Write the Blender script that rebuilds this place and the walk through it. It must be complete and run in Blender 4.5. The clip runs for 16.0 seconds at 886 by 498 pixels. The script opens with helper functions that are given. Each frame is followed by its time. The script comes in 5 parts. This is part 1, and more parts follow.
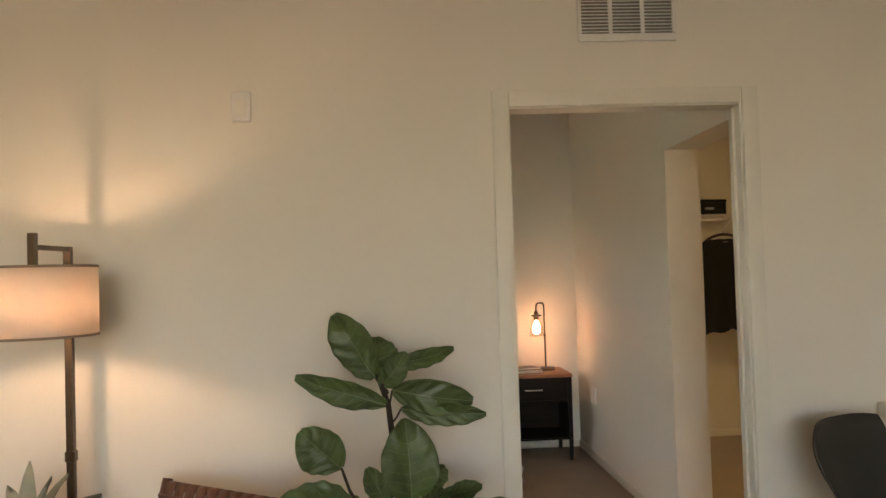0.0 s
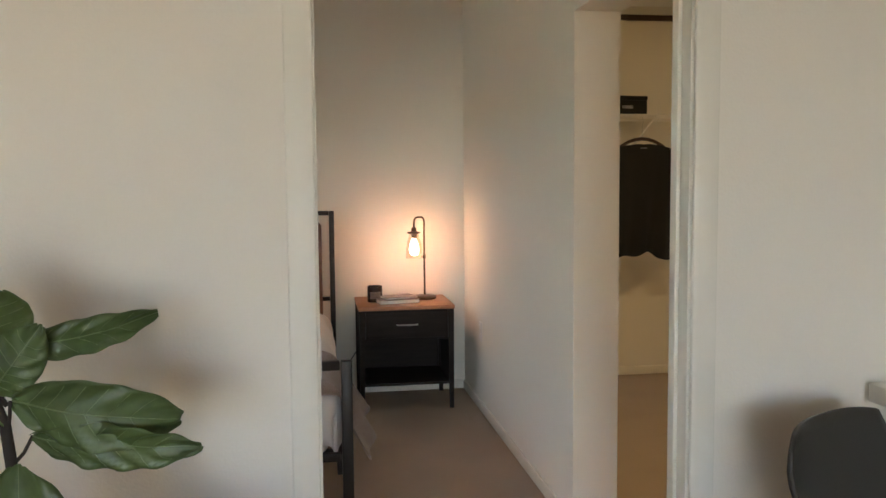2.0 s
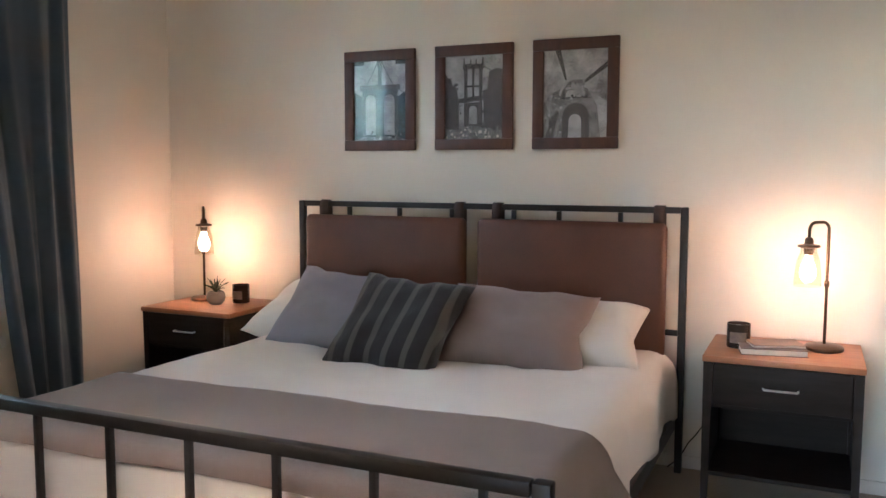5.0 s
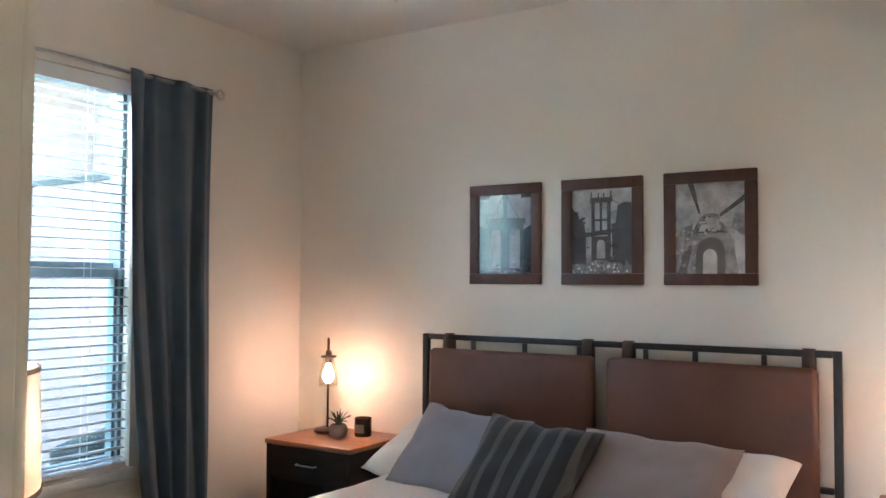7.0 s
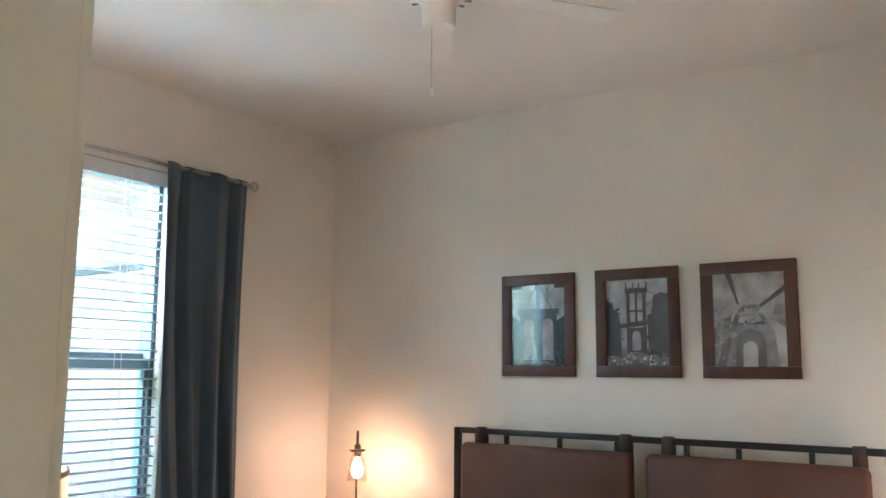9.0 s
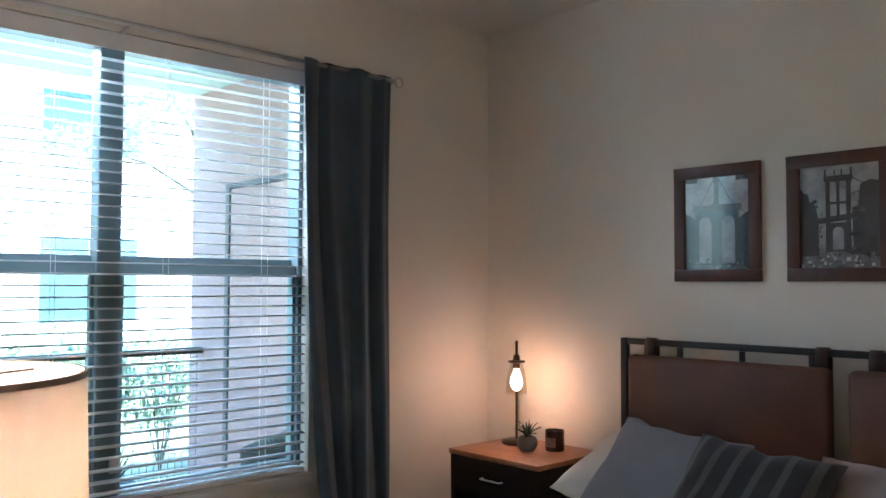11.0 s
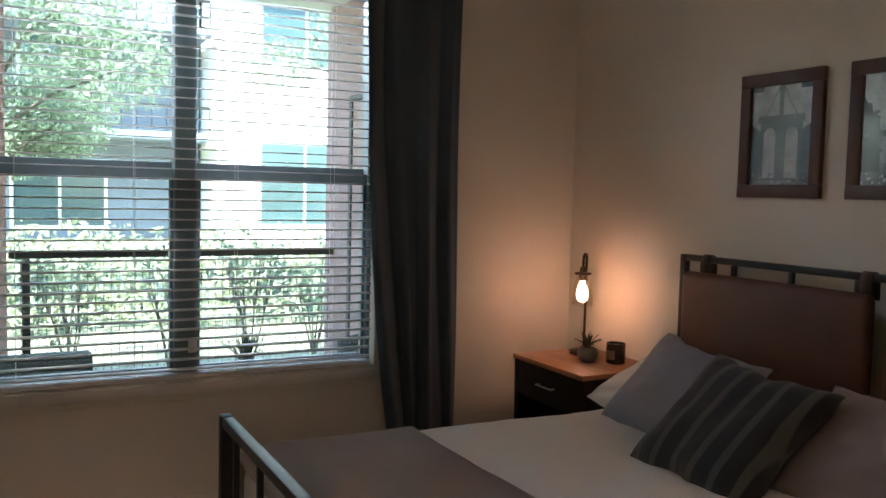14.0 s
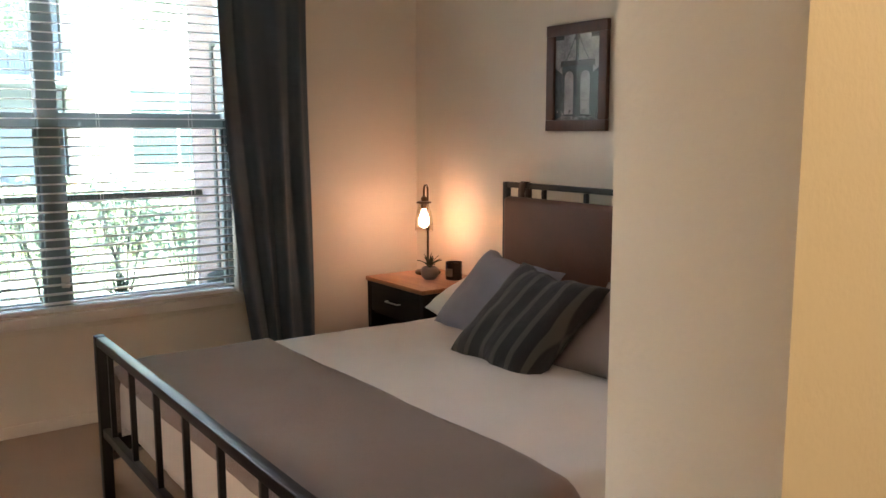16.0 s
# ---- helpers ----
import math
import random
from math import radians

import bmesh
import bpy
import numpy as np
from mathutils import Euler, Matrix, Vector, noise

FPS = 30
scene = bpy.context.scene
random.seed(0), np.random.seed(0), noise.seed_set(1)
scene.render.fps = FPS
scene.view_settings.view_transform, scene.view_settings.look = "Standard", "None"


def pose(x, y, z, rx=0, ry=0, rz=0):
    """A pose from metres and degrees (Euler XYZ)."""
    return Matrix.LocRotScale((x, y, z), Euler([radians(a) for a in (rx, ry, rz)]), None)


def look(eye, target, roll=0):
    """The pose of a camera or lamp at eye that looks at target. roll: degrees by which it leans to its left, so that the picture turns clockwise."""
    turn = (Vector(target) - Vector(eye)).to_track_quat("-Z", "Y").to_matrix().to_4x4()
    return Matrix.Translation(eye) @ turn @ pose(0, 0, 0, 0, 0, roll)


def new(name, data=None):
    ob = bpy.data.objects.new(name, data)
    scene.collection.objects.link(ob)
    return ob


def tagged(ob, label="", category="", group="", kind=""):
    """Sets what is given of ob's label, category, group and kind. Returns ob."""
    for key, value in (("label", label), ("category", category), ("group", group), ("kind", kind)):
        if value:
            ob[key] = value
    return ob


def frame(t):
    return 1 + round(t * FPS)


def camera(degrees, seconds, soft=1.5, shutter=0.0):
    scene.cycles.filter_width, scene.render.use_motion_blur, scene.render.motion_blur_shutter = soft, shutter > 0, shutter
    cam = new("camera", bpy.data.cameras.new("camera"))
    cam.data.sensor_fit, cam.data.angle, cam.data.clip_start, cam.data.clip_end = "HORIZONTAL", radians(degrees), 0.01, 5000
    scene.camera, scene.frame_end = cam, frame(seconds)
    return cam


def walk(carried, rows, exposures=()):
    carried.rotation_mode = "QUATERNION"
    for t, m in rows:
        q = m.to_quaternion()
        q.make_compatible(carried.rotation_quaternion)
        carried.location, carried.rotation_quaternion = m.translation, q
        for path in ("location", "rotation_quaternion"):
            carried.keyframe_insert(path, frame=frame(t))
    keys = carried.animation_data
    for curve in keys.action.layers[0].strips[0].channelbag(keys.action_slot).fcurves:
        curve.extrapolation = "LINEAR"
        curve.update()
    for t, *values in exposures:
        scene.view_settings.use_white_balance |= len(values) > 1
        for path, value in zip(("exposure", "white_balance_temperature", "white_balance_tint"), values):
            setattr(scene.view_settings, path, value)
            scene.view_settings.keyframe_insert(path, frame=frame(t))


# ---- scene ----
cam = camera(55.8, 16.0)
METRES, EYE, TILT, LEAN, TURN = 8.0, 1.5, 0.0, 0.0, -10.0
EXPOSURES = [
    (0.0, 3.8, 7200, 14), (1.0, 4.1, 6550, 12), (2.0, 4.2, 6150, 12), (2.5, 4.2, 6050, 13), (3.5, 4.3, 5850, 14), (4.5, 4.8, 5600, 13), (7.0, 4.95, 5250, 11), (8.2, 5.02, 5300, 7), (10.5, 4.7, 5250, 11),
    (11.0, 4.1, 5250, 12), (12.0, 3.25, 5300, 11), (13.0, 2.9, 5400, 12), (14.0, 3.4, 6350, 20), (15.0, 4.0, 6800, 25), (16.0, 4.4, 6600, 19)]
PATH = [
    (0, (0.413, -0.103, 1.378), (0.522, 1.893, 1.442), -1.8),
    (0.5, (0.516, 0.173, 1.357), (0.79, 2.155, 1.356), -1.3),
    (1, (0.608, 0.422, 1.352), (0.897, 2.399, 1.261), -1.7),
    (1.5, (0.766, 0.803, 1.348), (1.07, 2.776, 1.221), -0.9),
    (2, (0.834, 1.101, 1.36), (1.141, 3.071, 1.202), -0.5),
    (2.5, (0.925, 1.443, 1.362), (1.222, 3.414, 1.202), -0.2),
    (3, (1.112, 1.739, 1.37), (1.231, 3.728, 1.201), -0.2),
    (3.5, (1.249, 2.031, 1.358), (1.142, 4.019, 1.172), 0.2),
    (4, (1.343, 2.271, 1.349), (1.04, 4.239, 1.153), -0.3),
    (4.5, (1.437, 2.502, 1.346), (0.871, 4.41, 1.152), -0.1),
    (4.7, (1.476, 2.583, 1.338), (0.796, 4.454, 1.139), 0.1),
    (6.8, (1.435, 2.768, 1.443), (0.354, 4.45, 1.486), 0.3),
    (7, (1.431, 2.741, 1.453), (0.354, 4.424, 1.535), 0.3),
    (7.5, (1.448, 2.710, 1.476), (0.352, 4.374, 1.654), 0.1),
    (8, (1.484, 2.697, 1.503), (0.389, 4.347, 1.783), 0.4),
    (8.2, (1.458, 2.659, 1.481), (0.383, 4.313, 1.811), 0.5),
    (9.3, (1.372, 2.80, 1.47), (0.235, 4.42, 1.735), 0.4),
    (10.5, (1.261, 2.92, 1.436), (0.061, 4.507, 1.604), 0.2),
    (11, (1.26, 3.142, 1.431), (-0.204, 4.502, 1.517), 0.2),
    (11.5, (1.235, 3.283, 1.459), (-0.468, 4.331, 1.427), 0.3),
    (12, (1.228, 3.533, 1.46), (-0.532, 4.48, 1.391), 0.2),
    (12.5, (1.305, 3.672, 1.467), (-0.526, 4.474, 1.383), 0.5),
    (13, (1.493, 3.752, 1.474), (-0.416, 4.341, 1.365), 0.9),
    (13.5, (1.718, 3.769, 1.485), (-0.153, 4.462, 1.344), 0.4),
    (14, (1.791, 3.694, 1.441), (0.027, 4.627, 1.305), 1.4),
    (14.5, (1.93, 3.663, 1.461), (0.224, 4.689, 1.271), -0.2),
    (15, (2.05, 3.601, 1.458), (0.372, 4.67, 1.248), -0.9),
    (15.5, (2.195, 3.595, 1.414), (0.592, 4.775, 1.204), -0.8),
    (16, (2.337, 3.601, 1.453), (0.727, 4.754, 1.173), -0.1),
]
walk(cam, [(t, look(eye, target, roll)) for t, eye, target, roll in PATH], EXPOSURES)

# ---- world, sun, daylight, exposure ----
world = bpy.data.worlds.new("world")
scene.world = world
world.use_nodes = True
wn = world.node_tree.nodes
sky = wn.new("ShaderNodeTexSky")
sky.sky_type = "NISHITA"
sky.sun_disc = False
SUN_UP, SUN_ROUND = radians(55), radians(130)
sky.sun_elevation, sky.sun_rotation = SUN_UP, SUN_ROUND
wn["Background"].inputs[1].default_value = 0.15
world.node_tree.links.new(sky.outputs[0], wn["Background"].inputs[0])
sun_way = Vector((math.sin(SUN_ROUND) * math.cos(SUN_UP), math.cos(SUN_ROUND) * math.cos(SUN_UP), math.sin(SUN_UP)))
sun = new("sun", bpy.data.lights.new("sun", "SUN"))
sun.data.energy, sun.data.angle, sun.data.color = 4.2, radians(0.5), (1.0, 0.95, 0.86)
sun.rotation_euler = sun_way.to_track_quat("Z", "Y").to_euler()


def area_lamp(name, m, w, h, power, color):
    lamp = new(name, bpy.data.lights.new(name, "AREA"))
    lamp.data.shape, lamp.data.size, lamp.data.size_y = "RECTANGLE", w, h
    lamp.data.energy, lamp.data.color = power, color
    lamp.matrix_world = m
    return lamp


# daylight through the living room's window, behind the walker
area_lamp("living_daylight", look((0.3, -3.9, 1.55), (0.3, 0, 1.5)), 2.4, 1.7, 2.4, (1.0, 0.91, 0.81))
# lamp added out of sight above the window's head, strengthening the sky's daylight
area_lamp("window_daylight_boost", look((-2.70, 4.42, 2.68), (-0.6, 4.6, 0.9)), 1.5, 0.5, 11, (0.80, 0.89, 1.0))
# the walk-in closet's ceiling light
area_lamp("closet_glow", look((2.75, 4.50, 2.53), (2.75, 4.501, 0)), 0.28, 0.28, 0.95, (1.0, 0.72, 0.36))

# ---- measures of the rooms ----
XL, XR, YD0, YD1, YH, ZC = -1.985, 1.815, 2.98, 3.086, 6.495, 2.84
DX0, DX1, DZ = 0.832, 1.734, 2.005
CY0, CY1, CX1, CZ = 3.24, 4.163, 1.995, 1.995
CXE, CYE, CZC = 3.70, 6.65, 2.55
WY0, WY1, WZ0, WZ1 = 3.52, 5.32, 0.578, 2.42
BUILT = {}

# ---- materials ----


def surface(name, base, rough=0.6, metal=0.0, spread=0.10, coarse=2.0, fine=90.0, bump=0.10, dark=None, depth=0.004, sheen=0.0, stretch=(1, 1, 1)):
    """Two scales of noise over a base colour, with fine relief."""
    m = bpy.data.materials.new(name)
    m.use_nodes = True
    n, l = m.node_tree.nodes, m.node_tree.links
    b = n["Principled BSDF"]
    co, mp = n.new("ShaderNodeTexCoord"), n.new("ShaderNodeMapping")
    mp.inputs["Scale"].default_value = stretch
    l.new(co.outputs["Object"], mp.inputs[0])
    a, c = n.new("ShaderNodeTexNoise"), n.new("ShaderNodeTexNoise")
    a.inputs["Scale"].default_value, a.inputs["Detail"].default_value = coarse, 4
    c.inputs["Scale"].default_value, c.inputs["Detail"].default_value = fine, 3
    l.new(mp.outputs[0], a.inputs[0]), l.new(mp.outputs[0], c.inputs[0])
    add = n.new("ShaderNodeMath")
    add.operation = "MULTIPLY_ADD"
    add.inputs[1].default_value = 0.45
    l.new(c.outputs[0], add.inputs[0]), l.new(a.outputs[0], add.inputs[2])
    ramp = n.new("ShaderNodeMapRange")
    ramp.inputs[1].default_value, ramp.inputs[2].default_value = 0.45, 1.0
    l.new(add.outputs[0], ramp.inputs[0])
    mix = n.new("ShaderNodeMix")
    mix.data_type = "RGBA"
    lo = dark or tuple(v * (1 - 2 * spread) for v in base)
    mix.inputs[6].default_value, mix.inputs[7].default_value = (*lo, 1), (*base, 1)
    l.new(ramp.outputs[0], mix.inputs[0])
    l.new(mix.outputs[2], b.inputs["Base Color"])
    b.inputs["Roughness"].default_value, b.inputs["Metallic"].default_value = rough, metal
    if sheen:
        b.inputs["Sheen Weight"].default_value = sheen
    if bump:
        bp = n.new("ShaderNodeBump")
        bp.inputs["Strength"].default_value, bp.inputs["Distance"].default_value = bump, depth
        l.new(c.outputs[0], bp.inputs["Height"]), l.new(bp.outputs[0], b.inputs["Normal"])
    return m


def wood(name, base, dark, rough=0.45, along=(1, 12, 12)):
    m = surface(name, base, rough, 0, 0.2, 3.0, 26.0, 0.12, dark, 0.002, 0, along)
    return m


def glow(name, color, strength):
    m = bpy.data.materials.new(name)
    m.use_nodes = True
    b = m.node_tree.nodes["Principled BSDF"]
    b.inputs["Base Color"].default_value = (*color, 1)
    b.inputs["Emission Color"].default_value = (*color, 1)
    b.inputs["Emission Strength"].default_value = strength
    return m


def glass(name, tint=(1, 1, 1), rough=0.0, thin=True):
    """A clear pane or jar: mostly see-through, with a glossy skin."""
    m = bpy.data.materials.new(name)
    m.use_nodes = True
    n, l = m.node_tree.nodes, m.node_tree.links
    n.remove(n["Principled BSDF"])
    clear, gloss, face, mix = n.new("ShaderNodeBsdfTransparent"), n.new("ShaderNodeBsdfGlossy"), n.new("ShaderNodeLayerWeight"), n.new("ShaderNodeMixShader")
    clear.inputs[0].default_value = (*tint, 1)
    gloss.inputs["Roughness"].default_value = rough
    power, scale = n.new("ShaderNodeMath"), n.new("ShaderNodeMath")
    power.operation, scale.operation = "POWER", "MULTIPLY_ADD"
    power.inputs[1].default_value, scale.inputs[1].default_value, scale.inputs[2].default_value = 4.0, 0.6, 0.045
    l.new(face.outputs["Facing"], power.inputs[0]), l.new(power.outputs[0], scale.inputs[0])
    l.new(scale.outputs[0], mix.inputs[0]), l.new(clear.outputs[0], mix.inputs[1]), l.new(gloss.outputs[0], mix.inputs[2])
    l.new(mix.outputs[0], n["Material Output"].inputs[0])
    return m


def fabric_shade(name, base):
    """Lampshade linen that lets light through."""
    m = surface(name, base, 0.85, 0, 0.06, 6, 260, 0.15)
    n, l = m.node_tree.nodes, m.node_tree.links
    tr, mix = n.new("ShaderNodeBsdfTranslucent"), n.new("ShaderNodeMixShader")
    tr.inputs[0].default_value = (*base, 1)
    mix.inputs[0].default_value = 0.29
    l.new(n["Principled BSDF"].outputs[0], mix.inputs[1]), l.new(tr.outputs[0], mix.inputs[2])
    l.new(mix.outputs[0], n["Material Output"].inputs[0])
    return m


def leafy(name, base, dark, rough=0.5, veins=None):
    """Leaves: colour varied leaf by leaf, a little light let through."""
    m = surface(name, base, rough, 0, 0.2, 9, 60, 0.1, dark)
    n, l = m.node_tree.nodes, m.node_tree.links
    geo = n.new("ShaderNodeNewGeometry")
    hsv = n.new("ShaderNodeHueSaturation")
    mr = n.new("ShaderNodeMapRange")
    mr.inputs[3].default_value, mr.inputs[4].default_value = 0.55, 1.5
    l.new(geo.outputs["Random Per Island"], mr.inputs[0]), l.new(mr.outputs[0], hsv.inputs["Value"])
    b = n["Principled BSDF"]
    src = b.inputs["Base Color"].links[0].from_socket
    l.new(src, hsv.inputs["Color"]), l.new(hsv.outputs[0], b.inputs["Base Color"])
    tr, mix = n.new("ShaderNodeBsdfTranslucent"), n.new("ShaderNodeMixShader")
    l.new(hsv.outputs[0], tr.inputs[0])
    mix.inputs[0].default_value = 0.3
    l.new(b.outputs[0], mix.inputs[1]), l.new(tr.outputs[0], mix.inputs[2])
    l.new(mix.outputs[0], n["Material Output"].inputs[0])
    return m


PAINT = surface("wall_paint", (0.76, 0.71, 0.615), 0.75, 0, 0.02, 1.2, 140, 0.22, None, 0.003)
CEIL = surface("ceiling_paint", (0.77, 0.735, 0.66), 0.9, 0, 0.02, 1.0, 60, 0.35, None, 0.004)
TRIM = surface("trim_paint", (0.74, 0.70, 0.60), 0.45, 0, 0.03, 3, 40, 0.04)
CARPET = surface("carpet", (0.46, 0.34, 0.23), 0.95, 0, 0.12, 2.5, 420, 0.9, None, 0.010, 0.2)
PLANK = wood("plank_floor", (0.30, 0.20, 0.12), (0.18, 0.11, 0.06))
CONCRETE = surface("concrete", (0.42, 0.40, 0.37), 0.85, 0, 0.12, 3, 60, 0.3)
BLACKMETAL = surface("black_metal", (0.022, 0.020, 0.018), 0.42, 0.4, 0.15, 5, 120, 0.05)
BRONZE = surface("bronze", (0.12, 0.085, 0.055), 0.38, 0.85, 0.2, 8, 90, 0.05)
LEATHER = surface("brown_leather", (0.120, 0.041, 0.017), 0.5, 0, 0.2, 5, 160, 0.3, None, 0.003)
STRAP = surface("dark_leather", (0.055, 0.028, 0.018), 0.55, 0, 0.2, 6, 150, 0.25)
TOPWOOD = wood("nightstand_top_wood", (0.42, 0.175, 0.075), (0.27, 0.105, 0.045), 0.42)
DARKWOOD = wood("black_brown_wood", (0.028, 0.022, 0.018), (0.016, 0.012, 0.010), 0.55)
DARKWOOD.node_tree.nodes["Principled BSDF"].inputs["Specular IOR Level"].default_value = 0.12
FRAMEWOOD = wood("frame_wood", (0.095, 0.036, 0.020), (0.05, 0.02, 0.012), 0.45, (10, 10, 1.5))
CHROME = surface("brushed_metal", (0.62, 0.60, 0.56), 0.3, 1.0, 0.08, 6, 200, 0.03)
SHEET = surface("white_cotton", (0.71, 0.68, 0.64), 0.9, 0, 0.03, 5, 500, 0.25, None, 0.003, 0.2)
THROW = surface("taupe_wool", (0.235, 0.172, 0.138), 0.95, 0, 0.10, 6, 600, 0.8, None, 0.006, 0.4)
MAUVE = surface("mauve_linen", (0.265, 0.210, 0.192), 0.9, 0, 0.07, 7, 700, 0.5, None, 0.003, 0.2)
BLUEGREY = surface("blue_grey_cotton", (0.26, 0.262, 0.305), 0.9, 0, 0.07, 7, 700, 0.5, None, 0.003, 0.2)
CURTAIN = surface("slate_curtain", (0.054, 0.083, 0.110), 0.85, 0, 0.14, 5, 500, 0.5, None, 0.003, 0.25)
BLIND = surface("blind_white", (0.80, 0.80, 0.78), 0.5, 0, 0.03, 4, 60, 0.03)
VINYL = surface("window_vinyl", (0.16, 0.205, 0.215), 0.45, 0, 0.05, 4, 60, 0.03)
WHITE = surface("white_plastic", (0.74, 0.71, 0.66), 0.4, 0, 0.03, 4, 60, 0.02)
PANE = glass("window_glass", (0.84, 0.98, 0.95))
JAR = glass("jar_glass", (0.97, 0.95, 0.90))
PICGLASS = glass("picture_glass", (1, 1, 1))

def bulb_glass(name, color, strength, clear):
    """Glass of a lit filament bulb: see-through, with a soft glow of its own."""
    m = glow(name, color, strength)
    n, l = m.node_tree.nodes, m.node_tree.links
    tr, mix = n.new("ShaderNodeBsdfTransparent"), n.new("ShaderNodeMixShader")
    mix.inputs[0].default_value = clear
    l.new(n["Principled BSDF"].outputs[0], mix.inputs[1]), l.new(tr.outputs[0], mix.inputs[2])
    l.new(mix.outputs[0], n["Material Output"].inputs[0])
    return m


BULB = bulb_glass("bulb_glow", (1.0, 0.58, 0.36), 4.3, 0.65)
FILAMENT = glow("filament_glow", (1.0, 0.58, 0.36), 41)
SHADEBULB = glow("shade_bulb", (1.0, 0.66, 0.44), 56)
TABLEBULB = glow("table_bulb", (1.0, 0.72, 0.53), 148)
LINEN = fabric_shade("linen_shade", (0.82, 0.71, 0.60))
RIM = surface("shade_rim", (0.30, 0.23, 0.17), 0.8, 0, 0.1, 8, 200, 0.1)
BLACKCLOTH = surface("black_cotton", (0.010, 0.010, 0.009), 0.95, 0, 0.1, 8, 400, 0.3)
CHAIRSHELL = surface("charcoal_shell", (0.040, 0.037, 0.031), 0.5, 0, 0.15, 5, 220, 0.15)
DESKTOP = surface("white_laminate", (0.76, 0.73, 0.68), 0.35, 0, 0.02, 3, 60, 0.02)
CERAMIC = surface("grey_ceramic", (0.23, 0.22, 0.21), 0.5, 0, 0.15, 12, 140, 0.2)
CANDLE = surface("dark_candle_jar", (0.035, 0.022, 0.016), 0.25, 0, 0.1, 8, 60, 0.05)
PAPERWHITE = surface("page_white", (0.68, 0.64, 0.56), 0.9, 0, 0.05, 9, 220, 0.2)
COVER = surface("book_cover", (0.20, 0.13, 0.10), 0.5, 0, 0.25, 14, 90, 0.1)
SOIL = surface("soil", (0.05, 0.035, 0.025), 0.95, 0, 0.3, 20, 160, 0.6)
LEAF = leafy("fig_leaf", (0.140, 0.205, 0.062), (0.065, 0.105, 0.036), 0.42)
VEIN = surface("leaf_vein", (0.17, 0.23, 0.09), 0.5, 0, 0.1, 9, 80, 0.05)
SAGE = leafy("sage_leaf", (0.33, 0.34, 0.27), (0.21, 0.23, 0.17), 0.6)
SUCCULENT = leafy("succulent_leaf", (0.050, 0.070, 0.035), (0.025, 0.04, 0.02), 0.5)
TWIG = surface("pale_twig", (0.26, 0.21, 0.16), 0.9, 0, 0.25, 8, 70, 0.4)
BARK = surface("bark", (0.10, 0.075, 0.055), 0.9, 0, 0.25, 8, 70, 0.6, None, 0.01)
STEM = surface("dark_stem", (0.035, 0.026, 0.018), 0.8, 0, 0.2, 10, 90, 0.3)
TREELEAF = leafy("tree_leaf", (0.34, 0.39, 0.26), (0.15, 0.19, 0.12), 0.5)
HEDGELEAF = leafy("hedge_leaf", (0.42, 0.43, 0.26), (0.20, 0.23, 0.12), 0.5)
GRASS = surface("grass", (0.36, 0.35, 0.25), 0.95, 0, 0.3, 2, 50, 0.8, None, 0.02)
DOORFRAME = surface("grey_brown_paint", (0.13, 0.10, 0.10), 0.6, 0, 0.1, 4, 80, 0.1)
STUCCO = surface("rose_stucco", (0.47, 0.285, 0.265), 0.9, 0, 0.06, 3, 120, 0.4)
WHITESTUCCO = surface("white_stucco", (0.70, 0.68, 0.64), 0.9, 0, 0.05, 1.5, 60, 0.3)
BUILDGLASS = surface("far_window_glass", (0.06, 0.10, 0.11), 0.12, 0, 0.2, 0.6, 4, 0.0)
WICKER = surface("black_wicker", (0.018, 0.018, 0.018), 0.5, 0, 0.3, 10, 160, 0.6)
SLATESTUCCO = surface("slate_stucco", (0.17, 0.19, 0.23), 0.9, 0, 0.10, 0.8, 30, 0.3)
ROOF = surface("roof_tile", (0.25, 0.15, 0.11), 0.85, 0, 0.2, 3, 40, 0.4)
PHOTOLIGHT = surface("photo_light_grey", (0.55, 0.55, 0.55), 0.5, 0, 0.36, 14, 110, 0.0)
PHOTOMID = surface("photo_mid_grey", (0.30, 0.30, 0.30), 0.5, 0, 0.42, 22, 80, 0.0)
PHOTODARK = surface("photo_dark_grey", (0.065, 0.064, 0.062), 0.5, 0, 0.45, 22, 80, 0.0)
PHOTOTEAL = surface("photo_teal_grey", (0.055, 0.095, 0.10), 0.5, 0, 0.45, 40, 160, 0.0)


def striped(name):
    """Charcoal cushion cloth with grey-olive stripes."""
    m = surface(name, (0.020, 0.020, 0.022), 0.95, 0, 0.15, 8, 600, 0.6, None, 0.004, 0.2)
    n, l = m.node_tree.nodes, m.node_tree.links
    b = n["Principled BSDF"]
    co, sep, wave = n.new("ShaderNodeTexCoord"), n.new("ShaderNodeSeparateXYZ"), n.new("ShaderNodeMath")
    l.new(co.outputs["Object"], sep.inputs[0])
    wave.operation = "PINGPONG"
    wave.inputs[1].default_value = 0.042
    shift = n.new("ShaderNodeMath")
    shift.inputs[1].default_value = 0.50
    l.new(sep.outputs[0], shift.inputs[0]), l.new(shift.outputs[0], wave.inputs[0])
    cut = n.new("ShaderNodeMapRange")
    cut.inputs[1].default_value, cut.inputs[2].default_value = 0.027, 0.031
    l.new(wave.outputs[0], cut.inputs[0])
    mix = n.new("ShaderNodeMix")
    mix.data_type = "RGBA"
    src = b.inputs["Base Color"].links[0].from_socket
    l.new(cut.outputs[0], mix.inputs[0]), l.new(src, mix.inputs[6])
    mix.inputs[7].default_value = (0.080, 0.080, 0.068, 1)
    l.new(mix.outputs[2], b.inputs["Base Color"])
    return m


